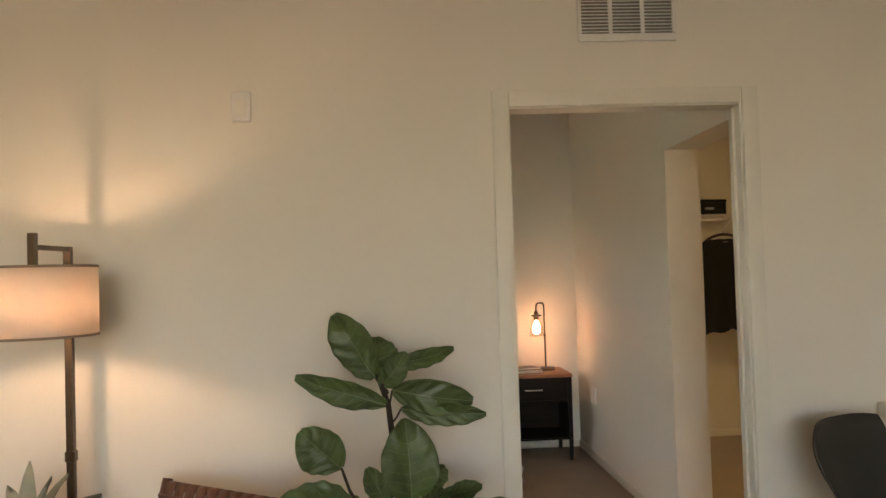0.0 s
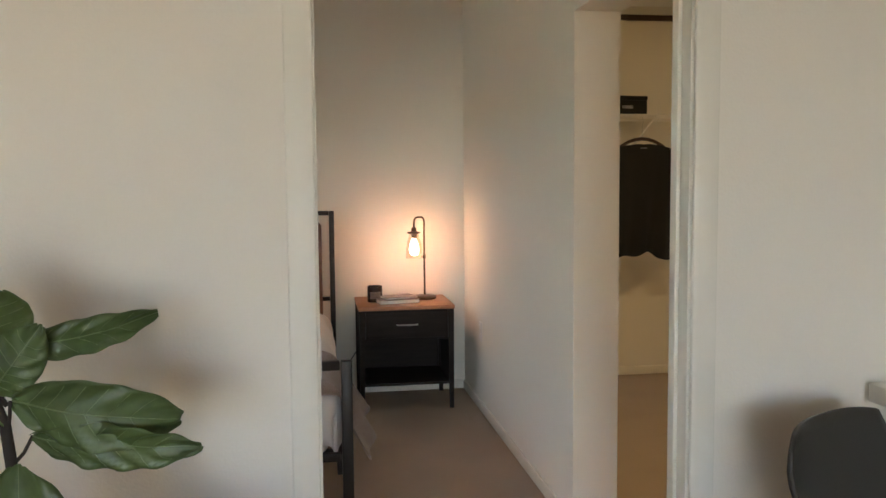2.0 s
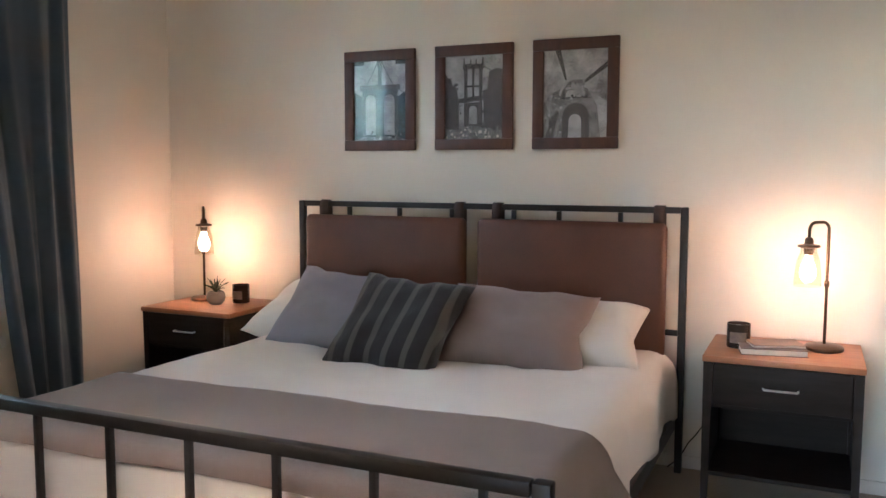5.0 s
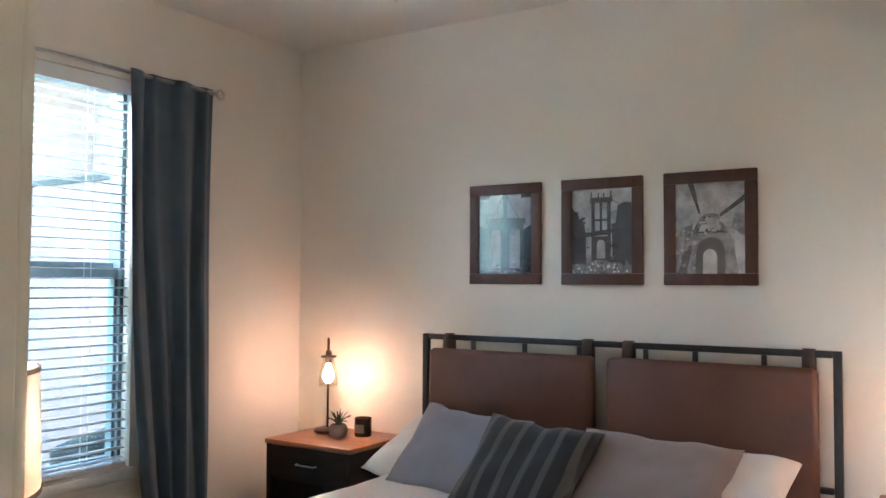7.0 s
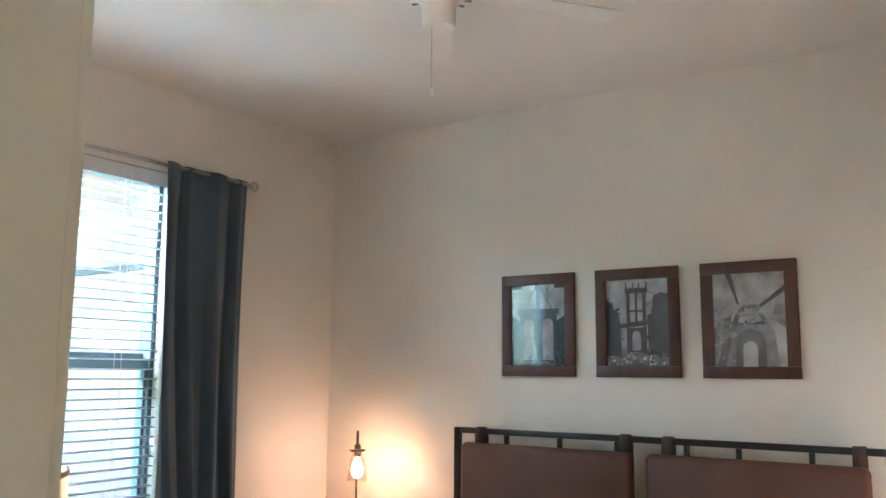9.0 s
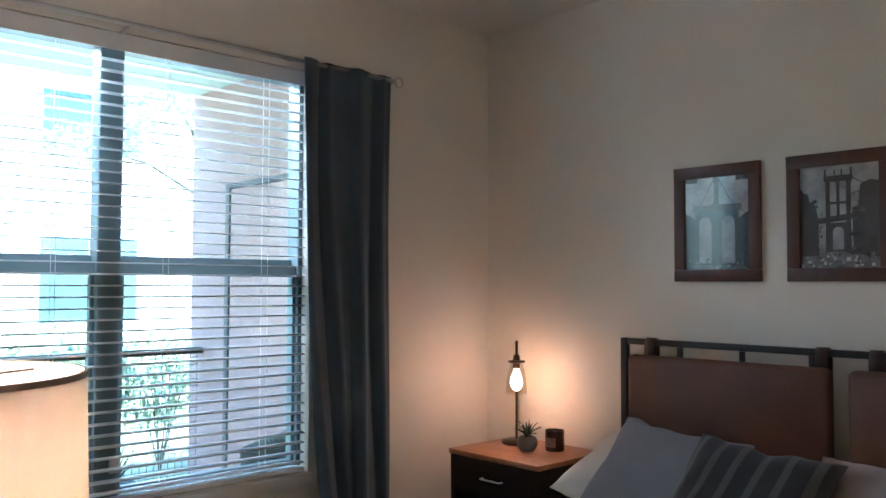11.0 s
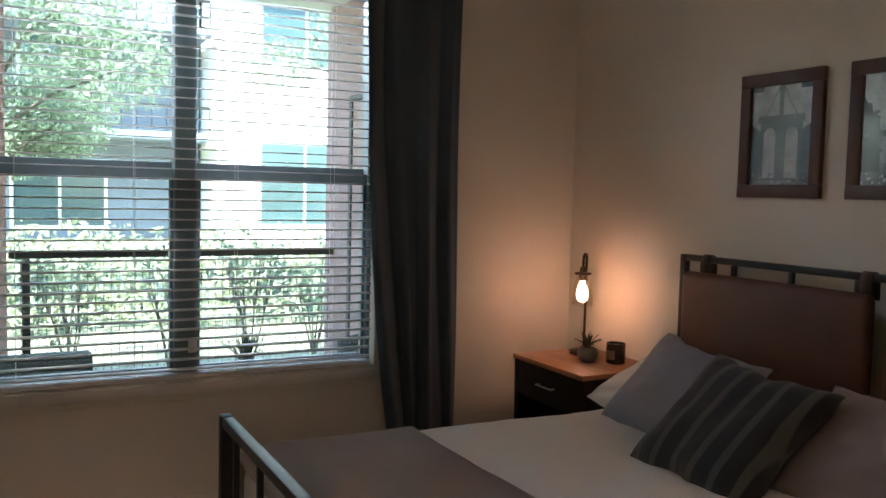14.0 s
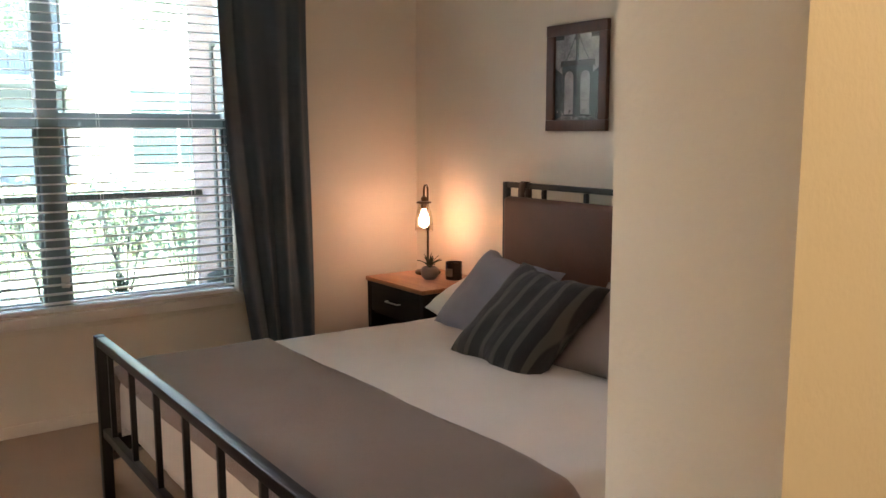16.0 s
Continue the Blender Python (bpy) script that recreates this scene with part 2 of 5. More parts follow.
STRIPE = striped("striped_cushion_cloth")

# ---- mesh helpers ----


def finish(name, bm, material, smooth=False):
    bmesh.ops.recalc_face_normals(bm, faces=bm.faces)
    me = bpy.data.meshes.new(name)
    bm.to_mesh(me)
    bm.free()
    for m in material if isinstance(material, (list, tuple)) else [material]:
        me.materials.append(m)
    if smooth:
        me.shade_smooth()
        if smooth == "edges":
            me.set_sharp_from_angle(angle=radians(40))
    return me


def part(name, bm, material, parent=None, label="", smooth=False, m=None):
    """One mesh object out of a bmesh, under its thing or part."""
    ob = new(name, finish(name, bm, material, smooth))
    if parent is not None:
        ob.parent = parent
    if m is not None:
        ob.matrix_basis = m
    if label:
        ob["label"] = label
    return ob


def thing(name, label, category, m=None, group="", kind=""):
    """An empty at a thing's base, to parent its parts."""
    ob = tagged(new(name), label, category, group, kind)
    if m is not None:
        ob.matrix_basis = m
    return ob


def box(x0, x1, y0, y1, z0, z1, bevel=0.0, seg=2, bm=None, mat_i=0):
    own = bmesh.new()
    bmesh.ops.create_cube(own, size=1, matrix=Matrix.Translation(((x0 + x1) / 2, (y0 + y1) / 2, (z0 + z1) / 2)) @ Matrix.Diagonal((x1 - x0, y1 - y0, z1 - z0, 1)))
    if bevel:
        bmesh.ops.bevel(own, geom=own.edges[:], offset=bevel, segments=seg, profile=0.5, affect="EDGES", clamp_overlap=True)
    for f in own.faces:
        f.material_index = mat_i
    return join(bm, own)


def join(bm, own):
    if bm is None:
        return own
    me = bpy.data.meshes.new("join")
    own.to_mesh(me)
    own.free()
    bm.from_mesh(me)
    bpy.data.meshes.remove(me)
    return bm


def lathe(profile, n=32, bm=None, closed=False):
    """A turned solid about z from (radius, height) pairs."""
    own = bmesh.new()
    rings = []
    for r, z in profile:
        if r < 1e-6:
            rings.append([own.verts.new((0, 0, z))])
        else:
            rings.append([own.verts.new((r * math.cos(a), r * math.sin(a), z)) for a in (2 * math.pi * k / n for k in range(n))])
    pairs = list(zip(rings, rings[1:])) + ([(rings[-1], rings[0])] if closed else [])
    for a, b in pairs:
        for k in range(n):
            q = [a[k % len(a)], a[(k + 1) % len(a)], b[(k + 1) % len(b)], b[k % len(b)]]
            q = list(dict.fromkeys(q))
            if len(q) > 2:
                own.faces.new(q)
    return join(bm, own)


def tube(points, r, n=10, bm=None, taper=None):
    """A round bar along a line of points."""
    own = bmesh.new()
    pts = [Vector(p) for p in points]
    rings = []
    side = None
    for i, p in enumerate(pts):
        d = (pts[min(i + 1, len(pts) - 1)] - pts[max(i - 1, 0)]).normalized()
        if side is None:
            side = d.orthogonal().normalized()
        side = (side - d * side.dot(d)).normalized()
        up = d.cross(side)
        rr = r if taper is None else r + (taper - r) * i / (len(pts) - 1)
        rings.append([own.verts.new(p + rr * (math.cos(a) * side + math.sin(a) * up)) for a in (2 * math.pi * k / n for k in range(n))])
    for a, b in zip(rings, rings[1:]):
        for k in range(n):
            own.faces.new((a[k], a[(k + 1) % n], b[(k + 1) % n], b[k]))
    own.faces.new(rings[0][::-1]), own.faces.new(rings[-1])
    return join(bm, own)


def grid(nu, nv, f, bm=None, thick=0.0):
    """A sheet from f(u, v), u and v in 0..1, optionally given thickness along its normals."""
    own = bmesh.new()
    vs = [[own.verts.new(f(i / nu, j / nv)) for j in range(nv + 1)] for i in range(nu + 1)]
    for i in range(nu):
        for j in range(nv):
            own.faces.new((vs[i][j], vs[i + 1][j], vs[i + 1][j + 1], vs[i][j + 1]))
    if thick:
        own.normal_update()
        under = [[own.verts.new(v.co - v.normal * thick) for v in row] for row in vs]
        for i in range(nu):
            for j in range(nv):
                own.faces.new((under[i][j], under[i][j + 1], under[i + 1][j + 1], under[i + 1][j]))
        rim = [(i, 0) for i in range(nu)] + [(nu, j) for j in range(nv)] + [(i, nv) for i in range(nu, 0, -1)] + [(0, j) for j in range(nv, 0, -1)]
        for (a, b), (c, d) in zip(rim, rim[1:] + rim[:1]):
            own.faces.new((vs[a][b], under[a][b], under[c][d], vs[c][d]))
    return join(bm, own)


def structure(name, bm, material, label, category="", smooth=False):
    return tagged(part(name, bm, material, None, "", smooth), label, category or name.split("_")[0], kind="structure")


def pillow_mesh(w, h, t, sag=0.0, n=22, seed=0, ears=0.03):
    """A stuffed cushion lying in its xz plane, with pinched corners and soft creases."""
    own = bmesh.new()
    for side in (1, -1):
        vs = []
        for i in range(n + 1):
            row = []
            for j in range(n + 1):
                u, v = 2 * i / n - 1, 2 * j / n - 1
                pinch = 1 - ears * 2 * (1 - abs(u * v)) * max(abs(u), abs(v)) ** 3
                x, z = u * w / 2 * pinch, v * h / 2 * pinch
                fat = max(0.0, (1 - u**4) * (1 - v**4)) ** 0.55
                wob = noise.noise(Vector((u * 2.3 + seed, v * 2.1, side * 0.7))) * 0.16 + noise.noise(Vector((u * 6 + seed, v * 5, side))) * 0.05
                y = side * t / 2 * fat * (1 + wob) + sag * (u * u - 0.4) * 0.5
                z -= 0.018 * noise.noise(Vector((u * 3, seed, 0)))
                row.append(own.verts.new((x, y, z)))
            vs.append(row)
        for i in range(n):
            for j in range(n):
                own.faces.new((vs[i][j], vs[i + 1][j], vs[i + 1][j + 1], vs[i][j + 1]))
    bmesh.ops.remove_doubles(own, verts=own.verts, dist=0.0004)
    return own


# ---- the setting: bedroom, living room, closet ----
def wall_panels(name, label, boxes, material=PAINT):
    bm = None
    for b in boxes:
        bm = box(*b, bm=bm)
    return structure(name, bm, material, label, "wall")


wall_panels("wall_headboard", "plain warm white painted wall behind the bed", [(XL - 0.18, XR, YH, YH + 0.12, 0, ZC)])
wall_panels("wall_window", "plain warm white painted wall with a wide window", [
    (XL - 0.18, XL, YD1, WY0, 0, ZC), (XL - 0.18, XL, WY1, YH, 0, ZC), (XL - 0.18, XL, WY0, WY1, 0, WZ0), (XL - 0.18, XL, WY0, WY1, WZ1, ZC)])
wall_panels("wall_closet", "warm white painted wall with a cased-free closet opening", [
    (XR, CX1, CY1, YH + 0.12, 0, ZC), (XR, CX1, YD1, CY0, 0, ZC), (XR, CX1, CY0, CY1, CZ, ZC)])
wall_panels("wall_door", "warm white painted wall with a cased doorway", [
    (-4.0, DX0, YD0, YD1, 0, ZC), (DX1, 4.6, YD0, YD1, 0, ZC), (DX0, DX1, YD0, YD1, DZ, ZC)])
structure("floor", box(XL - 0.18, CXE + 0.12, YD1 - 0.06, CYE + 0.12, -0.12, 0.0), CARPET, "beige cut-pile carpet of the bedroom and closet", "floor")
structure("ceiling", box(XL - 0.18, CX1, YD0, YH + 0.12, ZC, ZC + 0.12), CEIL, "plain off-white painted bedroom ceiling", "ceiling")
wall_panels("wall_closet_back", "cream painted back wall of the closet", [(CX1, CXE, CYE, CYE + 0.12, 0, CZC)])
wall_panels("wall_closet_side", "cream painted side wall of the closet", [(CXE, CXE + 0.12, YD1, CYE + 0.12, 0, CZC)])
structure("ceiling_closet", box(CX1, CXE + 0.12, YD1, CYE + 0.12, CZC, CZC + 0.1), CEIL, "plain closet ceiling", "ceiling")
structure("floor_living", box(-4.0, 4.6, -4.12, YD1 - 0.06, -0.12, 0.0), PLANK, "brown plank floor of the living room", "floor")
structure("ceiling_living", box(-4.0, 4.6, -4.12, YD0, ZC, ZC + 0.12), CEIL, "plain off-white living room ceiling", "ceiling")
wall_panels("wall_living_left", "plain painted living room wall", [(-4.12, -4.0, -4.12, YD1, 0, ZC)])
wall_panels("wall_living_right", "plain painted living room wall", [(4.6, 4.72, -4.12, YD1, 0, ZC)])
wall_panels("wall_living_back", "plain painted living room wall with a window", [
    (-4.0, -0.9, -4.12, -4.0, 0, ZC), (1.5, 4.6, -4.12, -4.0, 0, ZC), (-0.9, 1.5, -4.12, -4.0, 0, 0.7), (-0.9, 1.5, -4.12, -4.0, 2.4, ZC)])

# doorway casing, both sides, and the jamb lining
cas = thing("door_casing", "cream painted wooden door casing round an open doorway", "door frame", kind="structure")
for y0, y1 in ((YD0 - 0.016, YD0 - 0.002), (YD1 + 0.001, YD1 + 0.014)):
    part("side_casing", box(DX0 - 0.054, DX0 + 0.008, y0, y1, 0, DZ + 0.054, 0.005), TRIM, cas, smooth="edges")
    part("side_casing", box(DX1 - 0.008, min(DX1 + 0.054, XR - 0.002 if y0 > 3 else 9), y0, y1, 0, DZ + 0.054, 0.005), TRIM, cas, smooth="edges")
    part("head_casing", box(DX0 + 0.009, DX1 - 0.009, y0, y1, DZ - 0.008, DZ + 0.054, 0.005), TRIM, cas, smooth="edges")
part("jamb", box(DX0, DX0 + 0.014, YD0, YD1, 0, DZ, 0.002), TRIM, cas)
part("jamb", box(DX1 - 0.014, DX1, YD0, YD1, 0, DZ, 0.002), TRIM, cas)
part("jamb", box(DX0 + 0.015, DX1 - 0.015, YD0, YD1, DZ - 0.014, DZ, 0.002), TRIM, cas)
part("door_stop", box(DX1 - 0.026, DX1 - 0.015, YD0 + 0.045, YD0 + 0.080, 0, DZ - 0.015, 0.002), TRIM, cas)
part("strike_plate", box(DX0 + 0.0145, DX0 + 0.017, YD0 + 0.085, YD0 + 0.110, 0.90, 1.00, 0.001), CHROME, cas, "brushed metal strike plate")


def baseboard(name, x0, x1, y0, y1):
    structure(name, box(x0, x1, y0, y1, 0.0, 0.058, 0.003), PAINT, "cream painted baseboard along the wall", "baseboard", "edges")


baseboard("baseboard_headboard", XL + 0.014, XR - 0.014, YH - 0.013, YH - 0.001)
baseboard("baseboard_closet_wall", XR - 0.013, XR - 0.001, CY1 + 0.002, YH - 0.014)
baseboard("baseboard_window", XL + 0.001, XL + 0.013, YD1 + 0.018, YH - 0.014)
baseboard("baseboard_door_wall", XL + 0.014, DX0 - 0.07, YD1 + 0.001, YD1 + 0.013)
baseboard("baseboard_living", -4.0, DX0 - 0.07, YD0 - 0.013, YD0 - 0.001)
baseboard("baseboard_living_right", DX1 + 0.07, 4.6, YD0 - 0.013, YD0 - 0.001)
baseboard("baseboard_closet_back", CX1 + 0.002, CXE - 0.002, CYE - 0.013, CYE - 0.001)
# thin dark strip across the top of the closet's back wall
structure("trim_closet", box(CX1 + 0.002, CXE - 0.002, CYE - 0.03, CYE - 0.001, 2.452, 2.487), STRAP, "thin dark strip high on the closet wall", "trim")

# ---- bedroom window, blind, curtains ----
win = thing("window_1", "wide grey vinyl double-hung window with a centre mullion", "window", kind="structure")
GX = XL - 0.115
YM = 4.42
part("window_frame", box(GX - 0.04, GX + 0.05, WY0, WY0 + 0.05, WZ0, WZ1, 0.006), VINYL, win)
part("window_frame", box(GX - 0.04, GX + 0.05, WY1 - 0.024, WY1, WZ0, WZ1, 0.004), VINYL, win)
part("window_frame", box(GX - 0.04, GX + 0.05, WY0 + 0.051, WY1 - 0.025, WZ1 - 0.05, WZ1, 0.006), VINYL, win)
part("window_frame", box(GX - 0.04, GX + 0.05, WY0 + 0.051, WY1 - 0.025, WZ0, WZ0 + 0.026, 0.006), VINYL, win)
part("mullion", box(GX - 0.03, GX + 0.055, YM - 0.048, YM + 0.048, WZ0 + 0.027, WZ1 - 0.051, 0.006), VINYL, win)
for y0, y1 in ((WY0 + 0.051, YM - 0.049), (YM + 0.049, WY1 - 0.025)):
    sash = part("lower_sash", box(GX + 0.0, GX + 0.035, y0, y1, 1.465, 1.515, 0.004), VINYL, win)
    part("stile", box(GX + 0.002, GX + 0.033, y0, y0 + 0.022, WZ0 + 0.028, 1.464, 0.004), VINYL, sash)
    part("stile", box(GX + 0.002, GX + 0.033, y1 - 0.016, y1, WZ0 + 0.028, 1.464, 0.004), VINYL, sash)
    part("rail", box(GX + 0.002, GX + 0.033, y0 + 0.023, y1 - 0.023, WZ0 + 0.028, WZ0 + 0.050, 0.004), VINYL, sash)
    top = part("upper_sash", box(GX - 0.035, GX - 0.002, y0, y1, 1.50, 1.545, 0.004), VINYL, win)
    for za, zb, xg in ((WZ0 + 0.051, 1.464, GX + 0.016), (1.546, WZ1 - 0.052, GX - 0.018)):
        pane = part("pane", box(xg - 0.002, xg + 0.002, y0 + 0.004, y1 - 0.004, za, zb), PANE, win)
        pane.visible_shadow = False
part("sash_lock", box(GX + 0.036, GX + 0.052, YM - 0.045, YM - 0.005, 0.70, 0.745, 0.004), WHITE, win, "small white sash catch")
part("sash_lock", box(GX + 0.056, GX + 0.068, YM + 0.012, YM + 0.052, 0.69, 0.755, 0.004), WHITE, win, "small white sensor on the mullion")
structure("window_sill", box(XL - 0.06, XL + 0.03, WY0 - 0.02, WY1 + 0.02, WZ0 - 0.055, WZ0 - 0.004, 0.006), WHITE, "white painted window sill", "window sill", "edges")
structure("trim_apron", box(XL + 0.001, XL + 0.012, WY0, WY1, WZ0 - 0.085, WZ0 - 0.057, 0.003), TRIM, "cream trim strip under the window sill", "trim")

blind = thing("window_blind", "open white horizontal slat blind hanging in the window", "blind")
BX = XL - 0.033
part("headrail", box(BX - 0.03, BX + 0.03, WY0 + 0.012, WY1 - 0.012, WZ1 - 0.055, WZ1 - 0.004, 0.004), BLIND, blind)
part("valance", box(BX + 0.032, BX + 0.040, WY0 + 0.012, WY1 - 0.012, WZ1 - 0.075, WZ1 - 0.006, 0.003), BLIND, blind)
slat_mesh = finish("slat", grid(4, 1, lambda u, v: (0.050 * (u - 0.5), (v - 0.5) * (WY1 - WY0 - 0.03), 0.004 * (1 - (2 * u - 1) ** 2)), thick=0.0022), BLIND, True)
zs = WZ0 + 0.045
while zs < WZ1 - 0.085:
    s = new("slat", slat_mesh)
    s.parent = blind
    s.matrix_basis = pose(BX, (WY0 + WY1) / 2, zs, 0.0, 2.0 + random.uniform(-1.2, 1.2), 0)
    zs += 0.0445
part("bottom_rail", box(BX - 0.026, BX + 0.026, WY0 + 0.015, WY1 - 0.015, WZ0 + 0.004, WZ0 + 0.024, 0.004), BLIND, blind)
for y in (WY0 + 0.22, YM - 0.22, YM + 0.22, WY1 - 0.22):
    part("ladder_cord", tube([(BX + 0.026, y, WZ0 + 0.02), (BX + 0.026, y, WZ1 - 0.06)], 0.0012, 6), BLIND, blind)
    part("ladder_cord", tube([(BX - 0.026, y, WZ0 + 0.02), (BX - 0.026, y, WZ1 - 0.06)], 0.0012, 6), BLIND, blind)

RX, RZ = XL + 0.080, 2.435
rod = thing("curtain_rod", "brushed metal curtain rod with ring finials", "curtain rod")
part("pole", tube([(RX, 3.16, RZ), (RX, 5.755, RZ)], 0.0095, 14), CHROME, rod, smooth=True)
for y in (3.15, 5.78):
    rr = [(0.024 * math.cos(a), 0.024 * math.sin(a)) for a in (2 * math.pi * k / 24 for k in range(25))]
    part("finial", tube([(RX, y + c, RZ + s) for c, s in rr], 0.006, 8), CHROME, rod, smooth=True)
for y in (3.20, YM, 5.735):
    part("bracket", tube([(XL, y, RZ - 0.02), (XL + 0.05, y, RZ - 0.02), (RX, y, RZ - 0.012)], 0.006, 8), CHROME, rod, smooth=True)


def curtain(y0, y1, b0, b1, folds, seed, z_bot):
    """A hanging panel with deep folds, gathered on the rod, drifting from y0..y1 at its head to b0..b1 at its hem."""
    def f(u, v):
        z = RZ + 0.016 + (z_bot - RZ - 0.016) * v
        drift = v ** 2.0
        a, b = y0 + (b0 - y0) * drift, y1 + (b1 - y1) * drift
        y = a + (b - a) * u + 0.010 * math.sin(5 * v + 9 * u + seed)
        ph = 2 * math.pi * folds * (u + 0.03 * math.sin(3 * v + seed) + 0.11 * noise.noise(Vector((u * 3, v * 1.2, seed))))
        amp = (0.016 + 0.018 * min(1, v * 3)) * (0.70 + 0.9 * noise.noise(Vector((u * 2, v * 2, seed + 4))))
        return (RX + 0.004 + amp * math.sin(ph + 0.5 * math.sin(ph)) + 0.012 * math.sin(ph * 0.5 + seed), y, z)
    ob = part("curtain", grid(90, 36, f, thick=0.003), CURTAIN, smooth=True)
    return tagged(ob, "dark slate blue-grey curtain panel hanging in folds", "curtain", "curtains of the window")


curtain(5.20, 5.735, 5.405, 5.72, 3.6, 1.0, 0.03)
curtain(3.17, 3.655, 3.15, 3.65, 4.2, 5.0, 0.03)

# ---- bed ----
bed = thing("bed_frame", "black metal king bed frame with leather headboard cushions", "bed")
HX0, HX1, HYB, FY = -1.035, 0.968, 6.415, 4.362


def bar(name, x0, x1, y0, y1, z0, z1, parent=bed, bev=0.004):
    return part(name, box(x0, x1, y0, y1, z0, z1, bev), BLACKMETAL, parent, smooth="edges")


for x in (HX0, HX1 - 0.032):
    bar("head_post", x, x + 0.032, HYB - 0.016, HYB + 0.016, 0, 1.190)
    bar("foot_post", x - 0.004, x + 0.040, FY - 0.020, FY + 0.020, 0, 0.668)
bar("head_rail", HX0 + 0.033, HX1 - 0.033, HYB - 0.014, HYB + 0.014, 1.162, 1.190)
bar("head_rail", HX0 + 0.033, HX1 - 0.033, HYB - 0.012, HYB + 0.012, 0.62, 0.645)
bar("head_rail", HX0 + 0.033, HX1 - 0.033, HYB - 0.012, HYB + 0.012, 0.40, 0.43)
for x in (-0.733, -0.443, -0.155, 0.165, 0.386, 0.672):
    bar("spindle", x - 0.010, x + 0.010, HYB - 0.010, HYB + 0.010, 0.646, 1.161, bev=0.002)
bar("foot_rail", HX0 + 0.041, HX1 - 0.041, FY - 0.019, FY + 0.019, 0.632, 0.667)
bar("foot_rail", HX0 + 0.041, HX1 - 0.041, FY - 0.014, FY + 0.014, 0.265, 0.300)
for k in range(7):
    x = -0.03 + 0.281 * (k - 3)
    bar("spindle", x - 0.0095, x + 0.0095, FY - 0.0095, FY + 0.0095, 0.301, 0.631, bev=0.002)
for x in (HX0 + 0.03, HX1 - 0.055):
    bar("side_rail", x, x + 0.025, FY + 0.021, HYB - 0.017, 0.20, 0.27)
for k in range(9):
    y = FY + 0.16 + k * 0.215
    bar("slat", HX0 + 0.056, HX1 - 0.056, y, y + 0.07, 0.225, 0.245, bev=0.002)
for x0, x1, ss in ((-0.957, -0.060, (-0.876, -0.111)), (0.004, 0.888, (0.086, 0.846))):
    cush = part("headboard_cushion", box(x0, x1, HYB - 0.085, HYB - 0.017, 0.45, 1.122, 0.028, 4), LEATHER, bed, "padded brown leather headboard cushion", smooth=True)
    part("seam", box(x0 + 0.012, x1 - 0.012, HYB - 0.0875, HYB - 0.082, 0.475, 0.478, 0.001), STRAP, cush)
    for x in ss:
        st = grid(16, 1, lambda u, v, x=x: (x + 0.024 * (2 * v - 1), HYB + 0.026 * math.cos(math.pi * u), 1.110 + 0.087 * math.sin(math.pi * u) ** 0.45 if 0 < u < 1 else 1.095), thick=0.004)
        part("strap", st, STRAP, cush, "dark leather loop strap over the rail", smooth=True)

MX0, MX1, MY0, MY1 = -0.985, 0.918, 4.425, 6.37
mattress = tagged(part("mattress", box(MX0 + 0.03, MX1 - 0.03, MY0 + 0.03, MY1, 0.248, 0.515, 0.06, 4), SHEET, smooth=True), "thick white mattress on the metal bed frame", "mattress")


def bedding(u, v):
    """White duvet: over the top, rounding down at the sides and the foot."""
    s = (u - 0.5) * 2
    half = (MX1 - MX0) / 2
    cx = (MX0 + MX1) / 2
    span = half + 0.26
    d = abs(s) * span
    r = 0.09
    if d < half - r:
        x, drop = d, 0.0
    elif d < half - r + r * math.pi / 2:
        a = (d - half + r) / r
        x, drop = half - r + r * math.sin(a), r * (1 - math.cos(a))
    else:
        e = d - (half - r + r * math.pi / 2)
        x, drop = half + 0.02 * e, r + e
    yy = v * (MY1 - MY0 + 0.20)
    L = MY1 - MY0
    if yy < L - r:
        y, fall = MY1 - yy, 0.0
    elif yy < L - r + r * math.pi / 2:
        a = (yy - L + r) / r
        y, fall = MY1 - (L - r + r * math.sin(a)), r * (1 - math.cos(a))
    else:
        y, fall = MY0, r + yy - (L - r + r * math.pi / 2)
    wob = 0.012 * noise.noise(Vector((x * 3 * (1 if s > 0 else -1), y * 2.6, 1.7))) + 0.005 * noise.noise(Vector((x * 9 * (1 if s > 0 else -1), y * 8, 4)))
    z = 0.548 - max(drop, fall) - 0.25 * min(drop, fall) + wob
    side = 0.018 * math.sin(y * 11 + 2 * noise.noise(Vector((y * 3, 0, 0)))) * min(1, drop / 0.12)
    return (cx + math.copysign(x + side, s), y + 0.6 * wob * (fall > 0.05), max(z, 0.262))


duvet = tagged(part("duvet", grid(84, 70, bedding, thick=0.014), SHEET, smooth=True), "smooth white cotton duvet covering the bed", "duvet")


